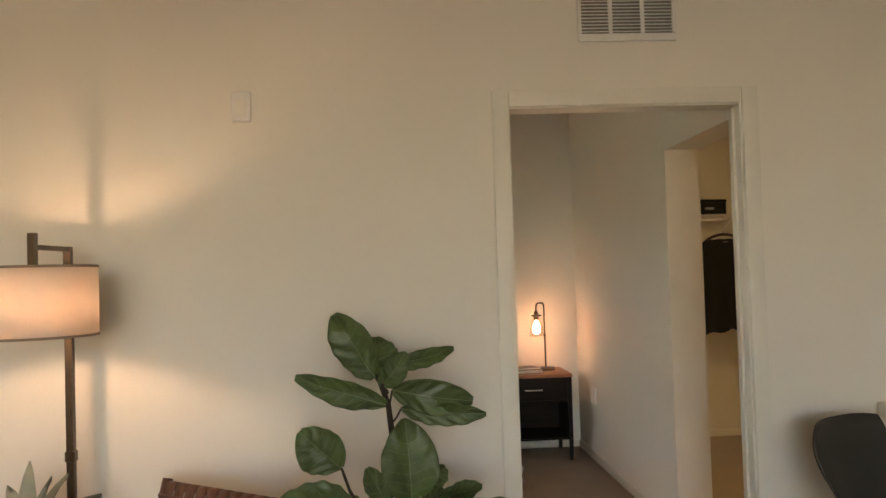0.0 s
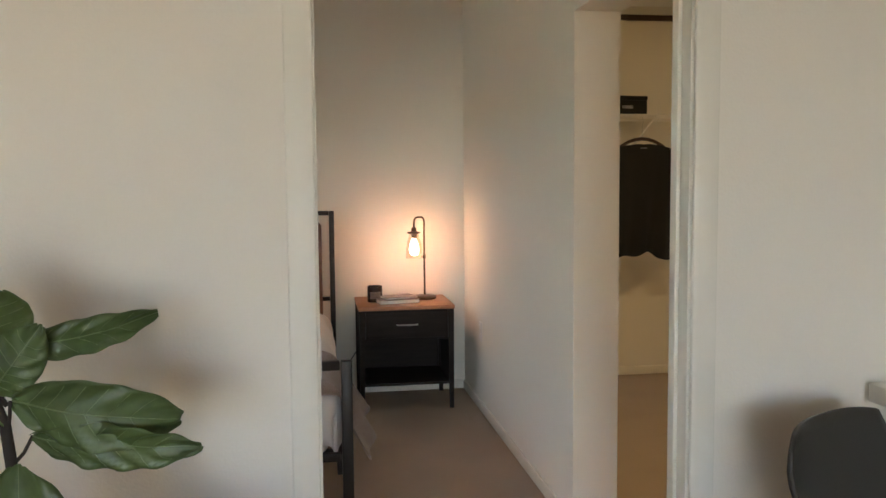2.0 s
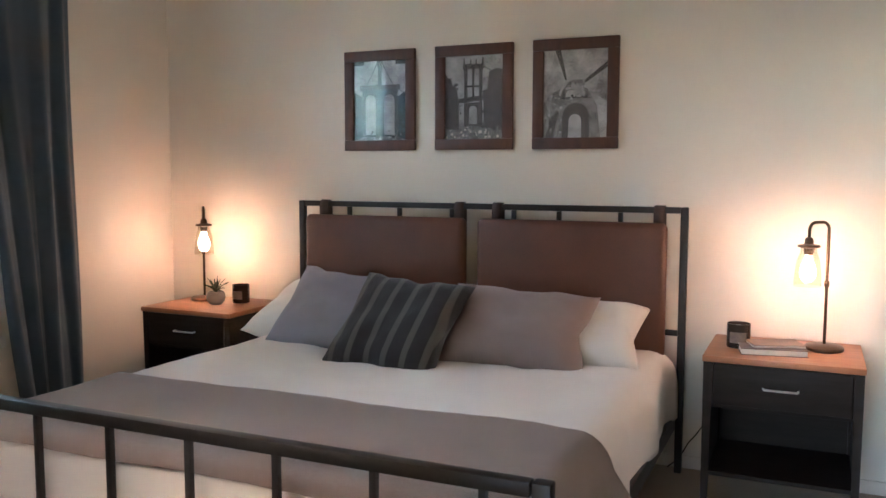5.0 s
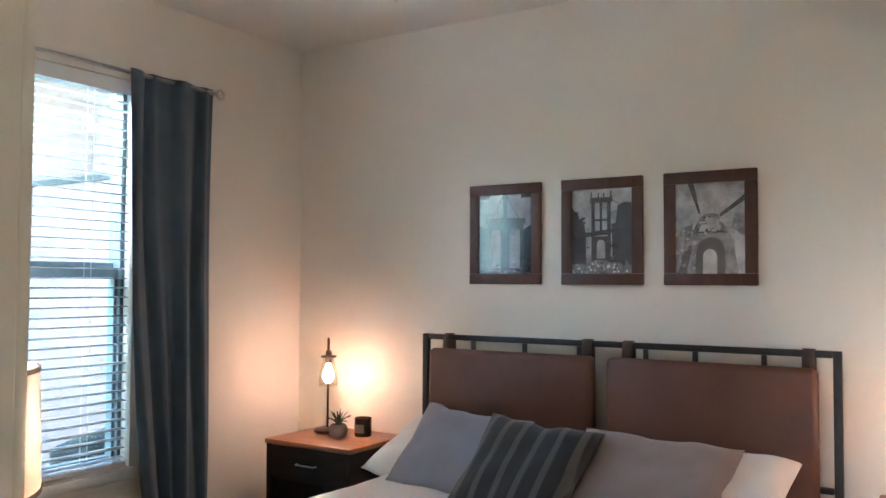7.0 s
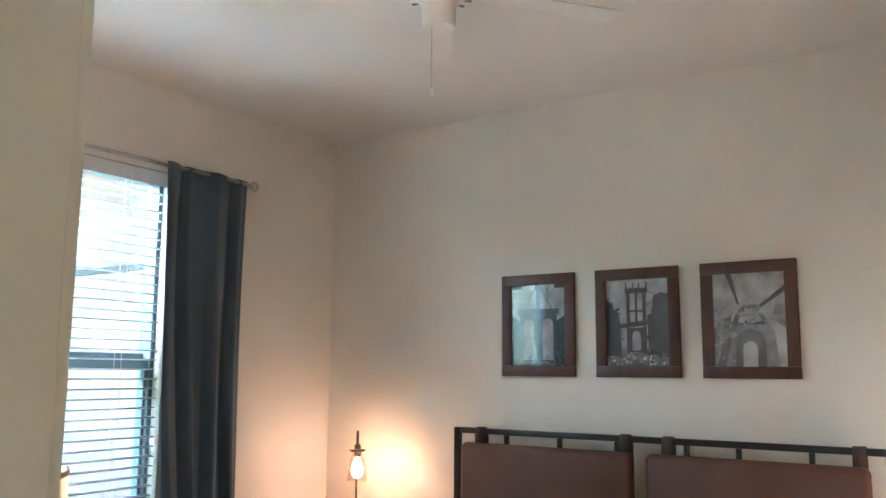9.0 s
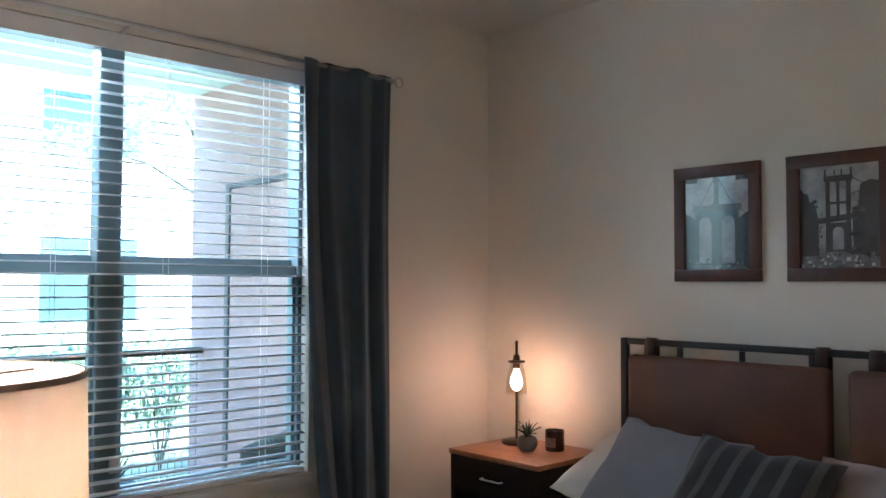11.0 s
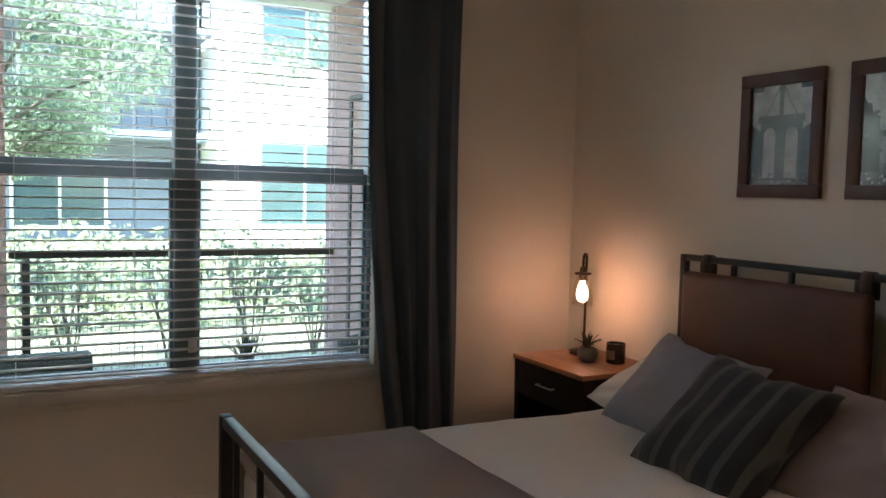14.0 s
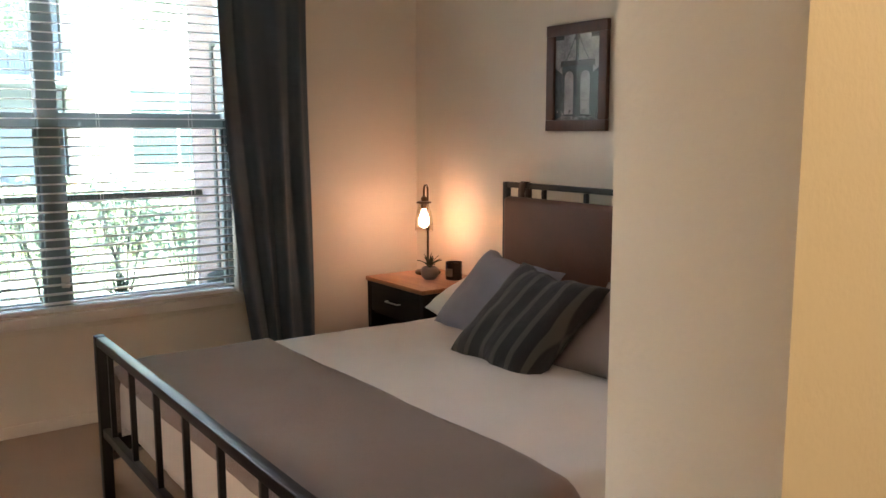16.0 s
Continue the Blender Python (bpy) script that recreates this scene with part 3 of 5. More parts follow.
def throw_sheet(u, v):
    """Taupe throw laid across the foot of the bed, hanging down both sides and a little over the end."""
    s = (u - 0.5) * 2
    half, cx, r = (MX1 - MX0) / 2 + 0.012, (MX0 + MX1) / 2, 0.09
    d = abs(s) * (half + (0.26 if s > 0 else 0.40))
    if d < half - r:
        x, drop = d, 0.0
    elif d < half - r + r * math.pi / 2:
        a = (d - half + r) / r
        x, drop = half - r + r * math.sin(a), r * (1 - math.cos(a))
    else:
        e = d - (half - r + r * math.pi / 2)
        x, drop = half + (0.55 if s > 0 else 0.2) * e, r + (0.86 if s > 0 else 0.96) * e
    L = 0.622
    yy = v * (L + 0.07)
    back = 5.033 - 0.05 * max(0, drop) + 0.012 * math.sin(s * 4)
    if yy < L - 0.05:
        y, fall = back - yy, 0.0
    else:
        a = min(1.6, (yy - L + 0.05) / 0.06)
        y, fall = back - (L - 0.05) - 0.055 * math.sin(a), 0.040 * (1 - math.cos(a)) + 0.006
    hang = min(1, drop / 0.15)
    wave = 0.022 * hang * math.sin(y * 16 + 3 * s)
    if s > 0:
        drop *= 1 + 0.10 * v
    z = 0.566 - max(drop, fall) - 0.2 * min(drop, fall) + 0.012 * noise.noise(Vector((s * 3, y * 2.6, 1.7))) + 0.004 * noise.noise(Vector((s * 12, y * 10, 3)))
    return (cx + math.copysign(x + wave + 0.012, s), y - 0.03 * hang * v, max(z, 0.05))


throw = tagged(part("throw_blanket", grid(96, 40, throw_sheet, thick=0.009), THROW, smooth=True), "taupe wool throw laid across the foot of the bed", "throw")


def cushion(name, w, h, t, m, material, label, seed, ears=0.075):
    ob = part(name, pillow_mesh(w, h, t, 0.0, 24, seed, ears), material, smooth=True, m=m)
    return tagged(ob, label, "pillow", "pillows on the bed")


cushion("pillow", 0.70, 0.47, 0.20, pose(-0.70, 6.12, 0.645, -66, 4, -3), SHEET, "plump white bed pillow leaning on the headboard", 1.0)
cushion("pillow", 0.70, 0.47, 0.20, pose(0.50, 6.10, 0.638, -66, -2, 4), SHEET, "plump white bed pillow leaning on the headboard", 2.0)
cushion("throw_pillow", 0.60, 0.46, 0.15, pose(-0.545, 5.955, 0.695, -43, 3, -6), BLUEGREY, "pale blue-grey pillow with a fringed edge", 3.0)
cushion("throw_pillow", 0.64, 0.44, 0.15, pose(0.345, 5.945, 0.685, -49, 3, 5), MAUVE, "mauve-taupe linen pillow leaning on the bed", 4.0)
cushion("throw_pillow", 0.53, 0.53, 0.16, pose(-0.125, 5.765, 0.690, -47, 4, -2), STRIPE, "charcoal throw pillow with grey vertical stripes", 5.0)

# ---- nightstands ----
def nightstand(x0, x1, y0, y1):
    w, d = x1 - x0, y1 - y0
    ns = thing("nightstand", "black-brown nightstand with a reddish wood top and one drawer", "nightstand", pose(x0, y0, 0), "nightstands beside the bed")
    part("top", box(-0.004, w + 0.004, -0.006, d, 0.608, 0.632, 0.003), TOPWOOD, ns, "reddish-brown wooden top", smooth="edges")
    for x in (0.0, w - 0.036):
        for y in (0.004, d - 0.040):
            leg = bmesh.new()
            bmesh.ops.create_cube(leg, size=1, matrix=Matrix.Translation((x + 0.018, y + 0.018, 0.303)) @ Matrix.Diagonal((0.036, 0.036, 0.606, 1)))
            for v in leg.verts:
                if v.co.z < 0.1:
                    v.co.x = x + 0.018 + (v.co.x - x - 0.018) * 0.68 + (0.004 if x > 0 else -0.004)
                    v.co.y = y + 0.018 + (v.co.y - y - 0.018) * 0.68
            part("leg", leg, DARKWOOD, ns)
    for x in (0.006, w - 0.020):
        part("side_panel", box(x, x + 0.014, 0.0365, d - 0.0365, 0.150, 0.606, 0.002), DARKWOOD, ns)
    part("back_panel", box(0.003, w - 0.003, d - 0.0095, d - 0.001, 0.150, 0.606, 0.002), DARKWOOD, ns)
    part("shelf", box(0.022, w - 0.022, 0.012, d - 0.024, 0.150, 0.168, 0.002), DARKWOOD, ns)
    part("divider", box(0.022, w - 0.022, 0.030, d - 0.024, 0.421, 0.436, 0.002), DARKWOOD, ns)
    drawer = part("drawer", box(0.038, w - 0.038, 0.006, 0.024, 0.440, 0.604, 0.003), DARKWOOD, ns, smooth="edges")
    h = tube([(w / 2 - 0.062, 0.004, 0.521), (w / 2 - 0.060, -0.018, 0.521), (w / 2 + 0.060, -0.018, 0.521), (w / 2 + 0.062, 0.004, 0.521)], 0.0042, 8)
    part("handle", h, CHROME, drawer, "slim chrome bar handle", smooth=True)
    return ns


nightstand(1.095, 1.662, 6.002, 6.475)
nightstand(-1.755, -1.188, 5.995, 6.475)


def edison_lamp(x, y, z, turn):
    """Bronze table lamp: round foot, bent pole, a clear glass jar hanging round a glowing bulb."""
    lamp = thing("table_lamp", "bronze table lamp, lit, bare bulb in a clear glass jar", "lamp", pose(x, y, z, 0, 0, turn), "nightstand lamps")
    part("base", lathe([(0, 0), (0.070, 0), (0.074, 0.004), (0.074, 0.014), (0.066, 0.021), (0.012, 0.026), (0, 0.026)], 36), BRONZE, lamp, smooth="edges")
    path = [(0, 0, 0.02), (0, 0, 0.47)] + [(-0.030 + 0.030 * math.cos(a), 0, 0.485 + 0.030 * math.sin(a)) for a in (math.pi / 2 * k / 6 for k in range(7))]
    path += [(-0.060 - 0.030 * math.sin(a), 0, 0.485 + 0.030 * math.cos(a)) for a in (math.pi / 2 * k / 6 for k in range(7))] + [(-0.090, 0, 0.450)]
    part("pole", tube(path, 0.0062, 12), BRONZE, lamp, smooth=True)
    part("joint", lathe([(0, 0.255), (0.009, 0.255), (0.011, 0.268), (0.009, 0.281), (0, 0.281)], 16), BRONZE, lamp, smooth=True)
    off = Matrix.Translation((-0.090, 0, 0))
    sock = part("socket", lathe([(0, 0.455), (0.012, 0.455), (0.016, 0.447), (0.018, 0.430), (0.041, 0.426), (0.043, 0.417), (0.020, 0.412), (0.016, 0.385), (0, 0.385)], 28), BRONZE, lamp, smooth="edges", m=off)
    jar = part("glass_jar", lathe([(0.030, 0.414), (0.032, 0.395), (0.043, 0.365), (0.049, 0.320), (0.052, 0.262), (0.0505, 0.262), (0.0475, 0.320), (0.0415, 0.364), (0.0305, 0.394), (0.0285, 0.414)], 36), JAR, lamp, "clear glass jar shade", True, off)
    jar.visible_shadow = False
    part("bulb", lathe([(0, 0.278), (0.014, 0.281), (0.025, 0.295), (0.030, 0.316), (0.025, 0.344), (0.013, 0.366), (0.011, 0.384), (0, 0.384)], 24), BULB, lamp, "glowing amber filament bulb", True, off)
    part("filament", tube([(0, 0, 0.298), (0, 0, 0.352)], 0.0038, 8), FILAMENT, lamp, "bright filament", True, off)
    return lamp


edison_lamp(1.525, 6.300, 0.632, 38)
edison_lamp(-1.610, 6.320, 0.632, 132)


def candle_jar(x, y, z, r, h, label):
    c = thing("candle", label, "candle", pose(x, y, z))
    part("jar", lathe([(0, 0), (r * 0.96, 0), (r, 0.004), (r, h), (r * 0.93, h), (r * 0.92, h * 0.82), (0, h * 0.82)], 32), CANDLE, c, smooth="edges")
    part("label", grid(10, 1, lambda u, v: ((r + 0.0008) * math.cos(-2.3 + 1.5 * u), (r + 0.0008) * math.sin(-2.3 + 1.5 * u), h * (0.22 + 0.45 * v)), thick=0.0004), COVER, c, "plain brown paper label")
    part("wax", lathe([(0, h * 0.83), (r * 0.90, h * 0.83), (r * 0.90, h * 0.86), (0, h * 0.87)], 24), PAPERWHITE, c)
    return c


candle_jar(1.205, 6.225, 0.632, 0.046, 0.098, "dark glass jar candle on a wooden nightstand")
candle_jar(-1.370, 6.330, 0.632, 0.046, 0.098, "dark glass jar candle on a wooden nightstand")

book = thing("book", "two flat paperback books stacked on a nightstand", "book", pose(1.335, 6.17, 0.632, 0, 0, 10))
part("page_block", box(-0.120, 0.120, -0.078, 0.078, 0.003, 0.023, 0.002), PAPERWHITE, book, "white page edges")
part("cover", box(-0.124, 0.124, -0.082, 0.082, 0.0235, 0.0265, 0.001), COVER, book)
part("cover", box(-0.124, 0.124, -0.082, 0.082, 0.0, 0.0028, 0.001), COVER, book)
book2 = thing("book", "thin brown paperback lying on another book", "book", pose(1.345, 6.18, 0.659, 0, 0, 19))
part("page_block", box(-0.098, 0.098, -0.066, 0.066, 0.002, 0.010, 0.001), PAPERWHITE, book2, "white page edges")
part("cover", box(-0.100, 0.100, -0.068, 0.068, 0.0102, 0.0122, 0.0005), COVER, book2)

pot = thing("potted_succulent", "small spiky succulent in a round grey pot", "plant", pose(-1.455, 6.225, 0.632))
part("pot", lathe([(0, 0), (0.030, 0), (0.045, 0.016), (0.051, 0.038), (0.045, 0.062), (0.036, 0.070), (0.033, 0.070), (0.033, 0.060), (0, 0.060)], 28), CERAMIC, pot, smooth=True)
part("soil", lathe([(0, 0.064), (0.0325, 0.062)], 20), SOIL, pot)


def spiky(n, length, width, z0, seed, lean=(25, 70)):
    rnd = random.Random(seed)
    bm = bmesh.new()
    for k in range(n):
        a, t = 2.4 * k, radians(rnd.uniform(*lean))
        L = length * rnd.uniform(0.8, 1.15)
        own = grid(6, 2, lambda u, v: (L * u * math.sin(t * (0.6 + 0.6 * u)), width * (2 * v - 1) * (1 - u) ** 0.7 * (0.5 + min(1, 2 * u)) * 0.6, z0 + L * u * math.cos(t * (0.6 + 0.6 * u)) - 0.25 * width * (1 - (2 * v - 1) ** 2)), thick=0.0022)
        own.transform(Matrix.Rotation(a, 4, "Z"))
        bm = join(bm, own)
    return bm


part("leaves", spiky(20, 0.085, 0.009, 0.060, 3, (5, 62)), SUCCULENT, pot, "spiky dark green leaves", True)

# lamp cord behind the nightstand
tagged(part("power_cord", tube([(1.10, 6.40, 0.30), (1.05, 6.42, 0.22), (1.02, 6.44, 0.17), (0.99, 6.46, 0.13), (0.95, 6.465, 0.05), (0.90, 6.45, 0.006)], 0.003, 6), BLACKMETAL, smooth=True), "thin black power cord by the nightstand", "cord")


# ---- pictures over the bed ----
def picture(x0, x1, z0, z1, label, shapes):
    """A wooden frame, mat-free photograph built of flat shapes, and glass."""
    y = YH - 0.002
    fr = thing("picture_frame", label, "picture", group="bridge pictures over the bed")
    b = 0.052
    part("rail", box(x0, x1, y - 0.024, y, z1 - b, z1, 0.0025), FRAMEWOOD, fr, smooth="edges")
    part("rail", box(x0, x1, y - 0.024, y, z0, z0 + b, 0.0025), FRAMEWOOD, fr, smooth="edges")
    part("stile", box(x0, x0 + b, y - 0.0235, y, z0 + b + 0.0005, z1 - b - 0.0005, 0.004), FRAMEWOOD, fr, smooth="edges")
    part("stile", box(x1 - b, x1, y - 0.0235, y, z0 + b + 0.0005, z1 - b - 0.0005, 0.004), FRAMEWOOD, fr, smooth="edges")
    w, h = x1 - x0 - 2 * b, z1 - z0 - 2 * b
    back = box(x0 + b, x1 - b, y - 0.008, y - 0.004, z0 + b, z1 - b)
    for layer, (i, pts) in enumerate(shapes):
        vs = [back.verts.new((x0 + b + w * u, y - 0.0084 - 0.0002 * layer, z0 + b + h * v)) for u, v in pts]
        back.faces.new(vs).material_index = i
    part("print", back, [PHOTOLIGHT, PHOTOMID, PHOTODARK, PHOTOTEAL, PAPERWHITE], fr, "black and white photograph of a bridge")
    pane = part("pane", box(x0 + b, x1 - b, y - 0.0155, y - 0.0135, z0 + b, z1 - b), PICGLASS, fr)
    pane.visible_shadow = False


def rect(i, u0, u1, v0, v1):
    return (i, [(u0, v0), (u1, v0), (u1, v1), (u0, v1)])


def arch(i, u0, u1, v0, v1, n=8):
    c, r = (u0 + u1) / 2, (u1 - u0) / 2
    return (i, [(u0, v0), (u1, v0)] + [(c + r * math.cos(math.pi * k / n), v1 - 0.8 * r + 0.8 * r * math.sin(math.pi * k / n)) for k in range(n + 1)])


PZ0, PZ1 = 1.450, 1.957


def specks(seed, n, u0, u1, v0, v1, tones):
    """Small streaks of grey: the fine detail of a photograph."""
    r = random.Random(seed)
    out = []
    for _ in range(n):
        u, v, w, h = r.uniform(u0, u1), r.uniform(v0, v1), r.uniform(0.012, 0.05), r.uniform(0.008, 0.035)
        out.append(rect(r.choice(tones), max(0.0, u - w / 2), min(1.0, u + w / 2), max(0.0, v - h / 2), min(1.0, v + h / 2)))
    return out


def sweep(i, u0, v0, u1, v1, w, bend, n=6):
    """A thin cable curving from one point of the print to another."""
    mid = [(u0 + (u1 - u0) * k / n, v0 + (v1 - v0) * k / n + bend * math.sin(math.pi * k / n)) for k in range(n + 1)]
    return (i, [(u - w / 2, v) for u, v in mid] + [(u + w / 2, v) for u, v in reversed(mid)])


one = [rect(1, 0, 1, 0, 0.09), rect(3, 0.16, 0.84, 0.05, 0.68), rect(2, 0.12, 0.88, 0.64, 0.70), (3, [(0, 0.62), (0.16, 0.55), (0.16, 0.05), (0, 0.0)]), (3, [(1, 0.62), (0.84, 0.55), (0.84, 0.05), (1, 0.0)]),
       arch(0, 0.22, 0.42, 0.07, 0.58), arch(0, 0.58, 0.78, 0.07, 0.58), rect(3, 0.465, 0.535, 0.68, 1.0), rect(2, 0.0, 0.20, 0.95, 1.0), rect(2, 0.80, 1.0, 0.95, 1.0), rect(2, 0.45, 0.55, 0.93, 1.0),
       sweep(3, 0.05, 0.60, 0.46, 0.99, 0.016, -0.08), sweep(3, 0.95, 0.60, 0.54, 0.99, 0.016, -0.08)] + specks(1, 26, 0.04, 0.96, 0.01, 0.12, (0, 1, 2))
two = [rect(1, 0, 1, 0, 0.20), (2, [(0, 0.12), (0.24, 0.12), (0.24, 0.46), (0.20, 0.62), (0.12, 0.66), (0.10, 0.74), (0.05, 0.74), (0, 0.80)]), (2, [(1, 0.10), (0.68, 0.14), (0.66, 0.58), (0.74, 0.60), (0.76, 0.80), (0.88, 0.84), (1, 0.82)]),
       rect(2, 0.33, 0.39, 0.14, 0.90), rect(2, 0.59, 0.65, 0.14, 0.90), rect(2, 0.47, 0.51, 0.46, 0.88), rect(2, 0.31, 0.67, 0.84, 0.90), rect(2, 0.33, 0.65, 0.62, 0.645), (2, [(0.24, 0.43), (0.70, 0.47), (0.70, 0.53), (0.24, 0.49)]),
       rect(2, 0.39, 0.59, 0.16, 0.44), arch(0, 0.42, 0.56, 0.18, 0.40), rect(2, 0.32, 0.345, 0.90, 0.97), rect(2, 0.44, 0.46, 0.90, 0.955), rect(2, 0.53, 0.55, 0.90, 0.955), rect(2, 0.645, 0.67, 0.90, 0.97),
       sweep(2, 0.65, 0.88, 1.0, 0.80, 0.02, -0.03)] + specks(2, 44, 0.04, 0.96, 0.02, 0.15, (4, 4, 1, 2)) + specks(3, 24, 0.02, 0.30, 0.15, 0.70, (1, 2)) + specks(4, 26, 0.68, 0.98, 0.15, 0.76, (1, 2))
three = [(1, [(0.0, 0.40), (0.10, 0.50), (0.26, 0.56), (0.14, 0.0), (0.0, 0.0)]), (1, [(0.80, 0.50), (1.0, 0.40), (1.0, 0.62), (0.86, 0.66)]), (1, [(0.12, 0.0), (0.90, 0.0), (0.84, 0.36), (0.70, 0.54), (0.60, 0.66), (0.42, 0.66), (0.30, 0.54), (0.20, 0.36)]),
         (0, [(0.34, 0.46), (0.68, 0.46), (0.60, 0.62), (0.42, 0.62)]), arch(2, 0.30, 0.72, 0.0, 0.40), arch(0, 0.40, 0.60, 0.0, 0.27), (2, [(0.18, 1.0), (0.27, 1.0), (0.37, 0.66), (0.34, 0.66)]), (2, [(1, 0.86), (1, 0.79), (0.66, 0.62), (0.64, 0.65)]),
         (2, [(0.02, 0.0), (0.16, 0.0), (0.25, 0.30), (0.20, 0.32)]), rect(2, 0.28, 0.76, 0.445, 0.462), rect(1, 0.38, 0.66, 0.54, 0.555)] + specks(5, 34, 0.02, 0.30, 0.05, 0.48, (2, 0, 1)) + specks(6, 26, 0.32, 0.70, 0.42, 0.66, (1, 0, 2)) + specks(7, 16, 0.62, 0.98, 0.44, 0.74, (1, 0))
picture(-0.792, -0.387, PZ0, PZ1, "dark brown wood framed photograph of an arched bridge tower", one)
picture(-0.275, 0.132, PZ0, PZ1, "dark brown wood framed photograph of a steel bridge tower", two)
picture(0.231, 0.638, PZ0, PZ1, "dark brown wood framed photograph of a bridge arch from below", three)

# ---- ceiling fan ----
fan = thing("ceiling_fan", "white ceiling fan with flat blades and a pull chain", "ceiling fan", pose(0.004, 4.745, -0.045))
part("canopy", lathe([(0, ZC + 0.045), (0.075, ZC + 0.045), (0.072, ZC - 0.03), (0.035, ZC - 0.05), (0.014, ZC - 0.055)], 28), WHITE, fan, smooth="edges")
part("motor", lathe([(0.014, 2.80), (0.014, 2.785), (0.10, 2.775), (0.125, 2.735), (0.125, 2.68), (0.105, 2.655), (0.07, 2.645), (0, 2.645)], 36), WHITE, fan, smooth="edges")
sw = part("switch_housing", lathe([(0, 2.55), (0.045, 2.55), (0.052, 2.565), (0.052, 2.62), (0.07, 2.644), (0, 2.644)], 28), WHITE, fan, smooth="edges")
for k in range(14):
    a = 2 * math.pi * k / 14
    part("vent_slot", box(0.078, 0.102, -0.005, 0.005, 2.6475, 2.6535, 0.001), CERAMIC, fan, m=Matrix.Rotation(a, 4, "Z"))
for k in range(5):
    r = Matrix.Rotation(radians(55 + 72 * k), 4, "Z")
    part("blade_iron", box(0.09, 0.20, -0.022, 0.022, 2.680, 2.686, 0.002), WHITE, fan, m=r)
    bl = grid(12, 4, lambda u, v: (0.19 + 0.44 * u, (v - 0.5) * (0.105 + 0.035 * u) * (1 if u < 0.95 else 0.86), 2.690 + 0.020 * (v - 0.5)), thick=0.006)
    part("blade", bl, WHITE, fan, "flat white fan blade", m=r)
part("pull_chain", tube([(-0.012, -0.022, 2.555), (-0.012, -0.022, 2.352)], 0.0016, 6), CHROME, fan)
part("chain_pull", lathe([(0, 2.327), (0.006, 2.329), (0.007, 2.344), (0.003, 2.354), (0, 2.354)], 12), WHITE, fan, m=pose(-0.012, -0.022, 0))

# wall outlet by the nightstand
out = thing("wall_outlet", "white double wall outlet plate", "outlet")
part("plate", box(XR - 0.006, XR - 0.0005, 5.905, 5.978, 0.415, 0.53, 0.002), WHITE, out)
for z in (0.447, 0.498):
    part("socket", box(XR - 0.0085, XR - 0.0055, 5.925, 5.958, z - 0.016, z + 0.016, 0.002), WHITE, out)


# ---- drum lamps ----
def drum_shade(parent, r, z0, z1, c=(0, 0, 0), r_top=None, bulb=SHADEBULB):
    r_top = r_top or r
    zb = z0 + 0.44 * (z1 - z0)
    m = pose(*c)
    s = part("shade", lathe([(r, z0), (r_top, z1), (r_top - 0.002, z1), (r - 0.002, z0)], 56, closed=True), LINEN, parent, "pale linen drum shade, glowing", True, m)
    for z, rr in ((z0, r), (z1, r_top)):
        part("rim", lathe([(rr + 0.0015, z - 0.004), (rr + 0.0015, z + 0.004), (rr - 0.0035, z + 0.004), (rr - 0.0035, z - 0.004)], 56, closed=True), RIM, s, m=Matrix())
    part("bulb", lathe([(0, zb - 0.033), (0.006, zb - 0.030), (0.011, zb - 0.018), (0.011, zb + 0.004), (0.007, zb + 0.022), (0.005, zb + 0.030), (0, zb + 0.031)], 18), bulb, parent, "glowing bulb", True, m)
    return s


fl = thing("floor_lamp", "bronze floor lamp, lit, with a linen drum shade", "lamp", pose(-0.690, 2.765, 0))
part("base_plate", lathe([(0, 0), (0.14, 0), (0.143, 0.006), (0.138, 0.016), (0.02, 0.022), (0, 0.022)], 40), BRONZE, fl, smooth="edges")
part("pole", box(-0.0125, 0.0125, -0.0125, 0.0125, 0.02, 1.515, 0.002), BRONZE, fl)
part("collar", box(-0.0165, 0.0165, -0.0165, 0.0165, 0.80, 0.835, 0.003), BRONZE, fl)
ARM = Vector((-0.020, -0.225, 0))
part("arm", box(-0.0095, 0.0095, -0.225, 0.0125, 1.498, 1.514, 0.002), BRONZE, fl, m=pose(0, 0, 0, 0, 0, -5))
part("stem", box(ARM.x - 0.012, ARM.x + 0.012, ARM.y - 0.012, ARM.y + 0.012, 1.39, 1.550, 0.002), BRONZE, fl)
drum_shade(fl, 0.187, 1.232, 1.443, (ARM.x, ARM.y, 0))
part("socket", lathe([(0, 1.358), (0.014, 1.361), (0.017, 1.375), (0.017, 1.42), (0, 1.42)], 16), BRONZE, fl, m=pose(ARM.x, ARM.y, 0))
for a in (0, 120, 240):
    part("spider_wire", tube([(0, 0, 1.437), (0.185, 0, 1.437)], 0.0018, 6), BRONZE, fl, m=pose(ARM.x, ARM.y, 0, 0, 0, a))

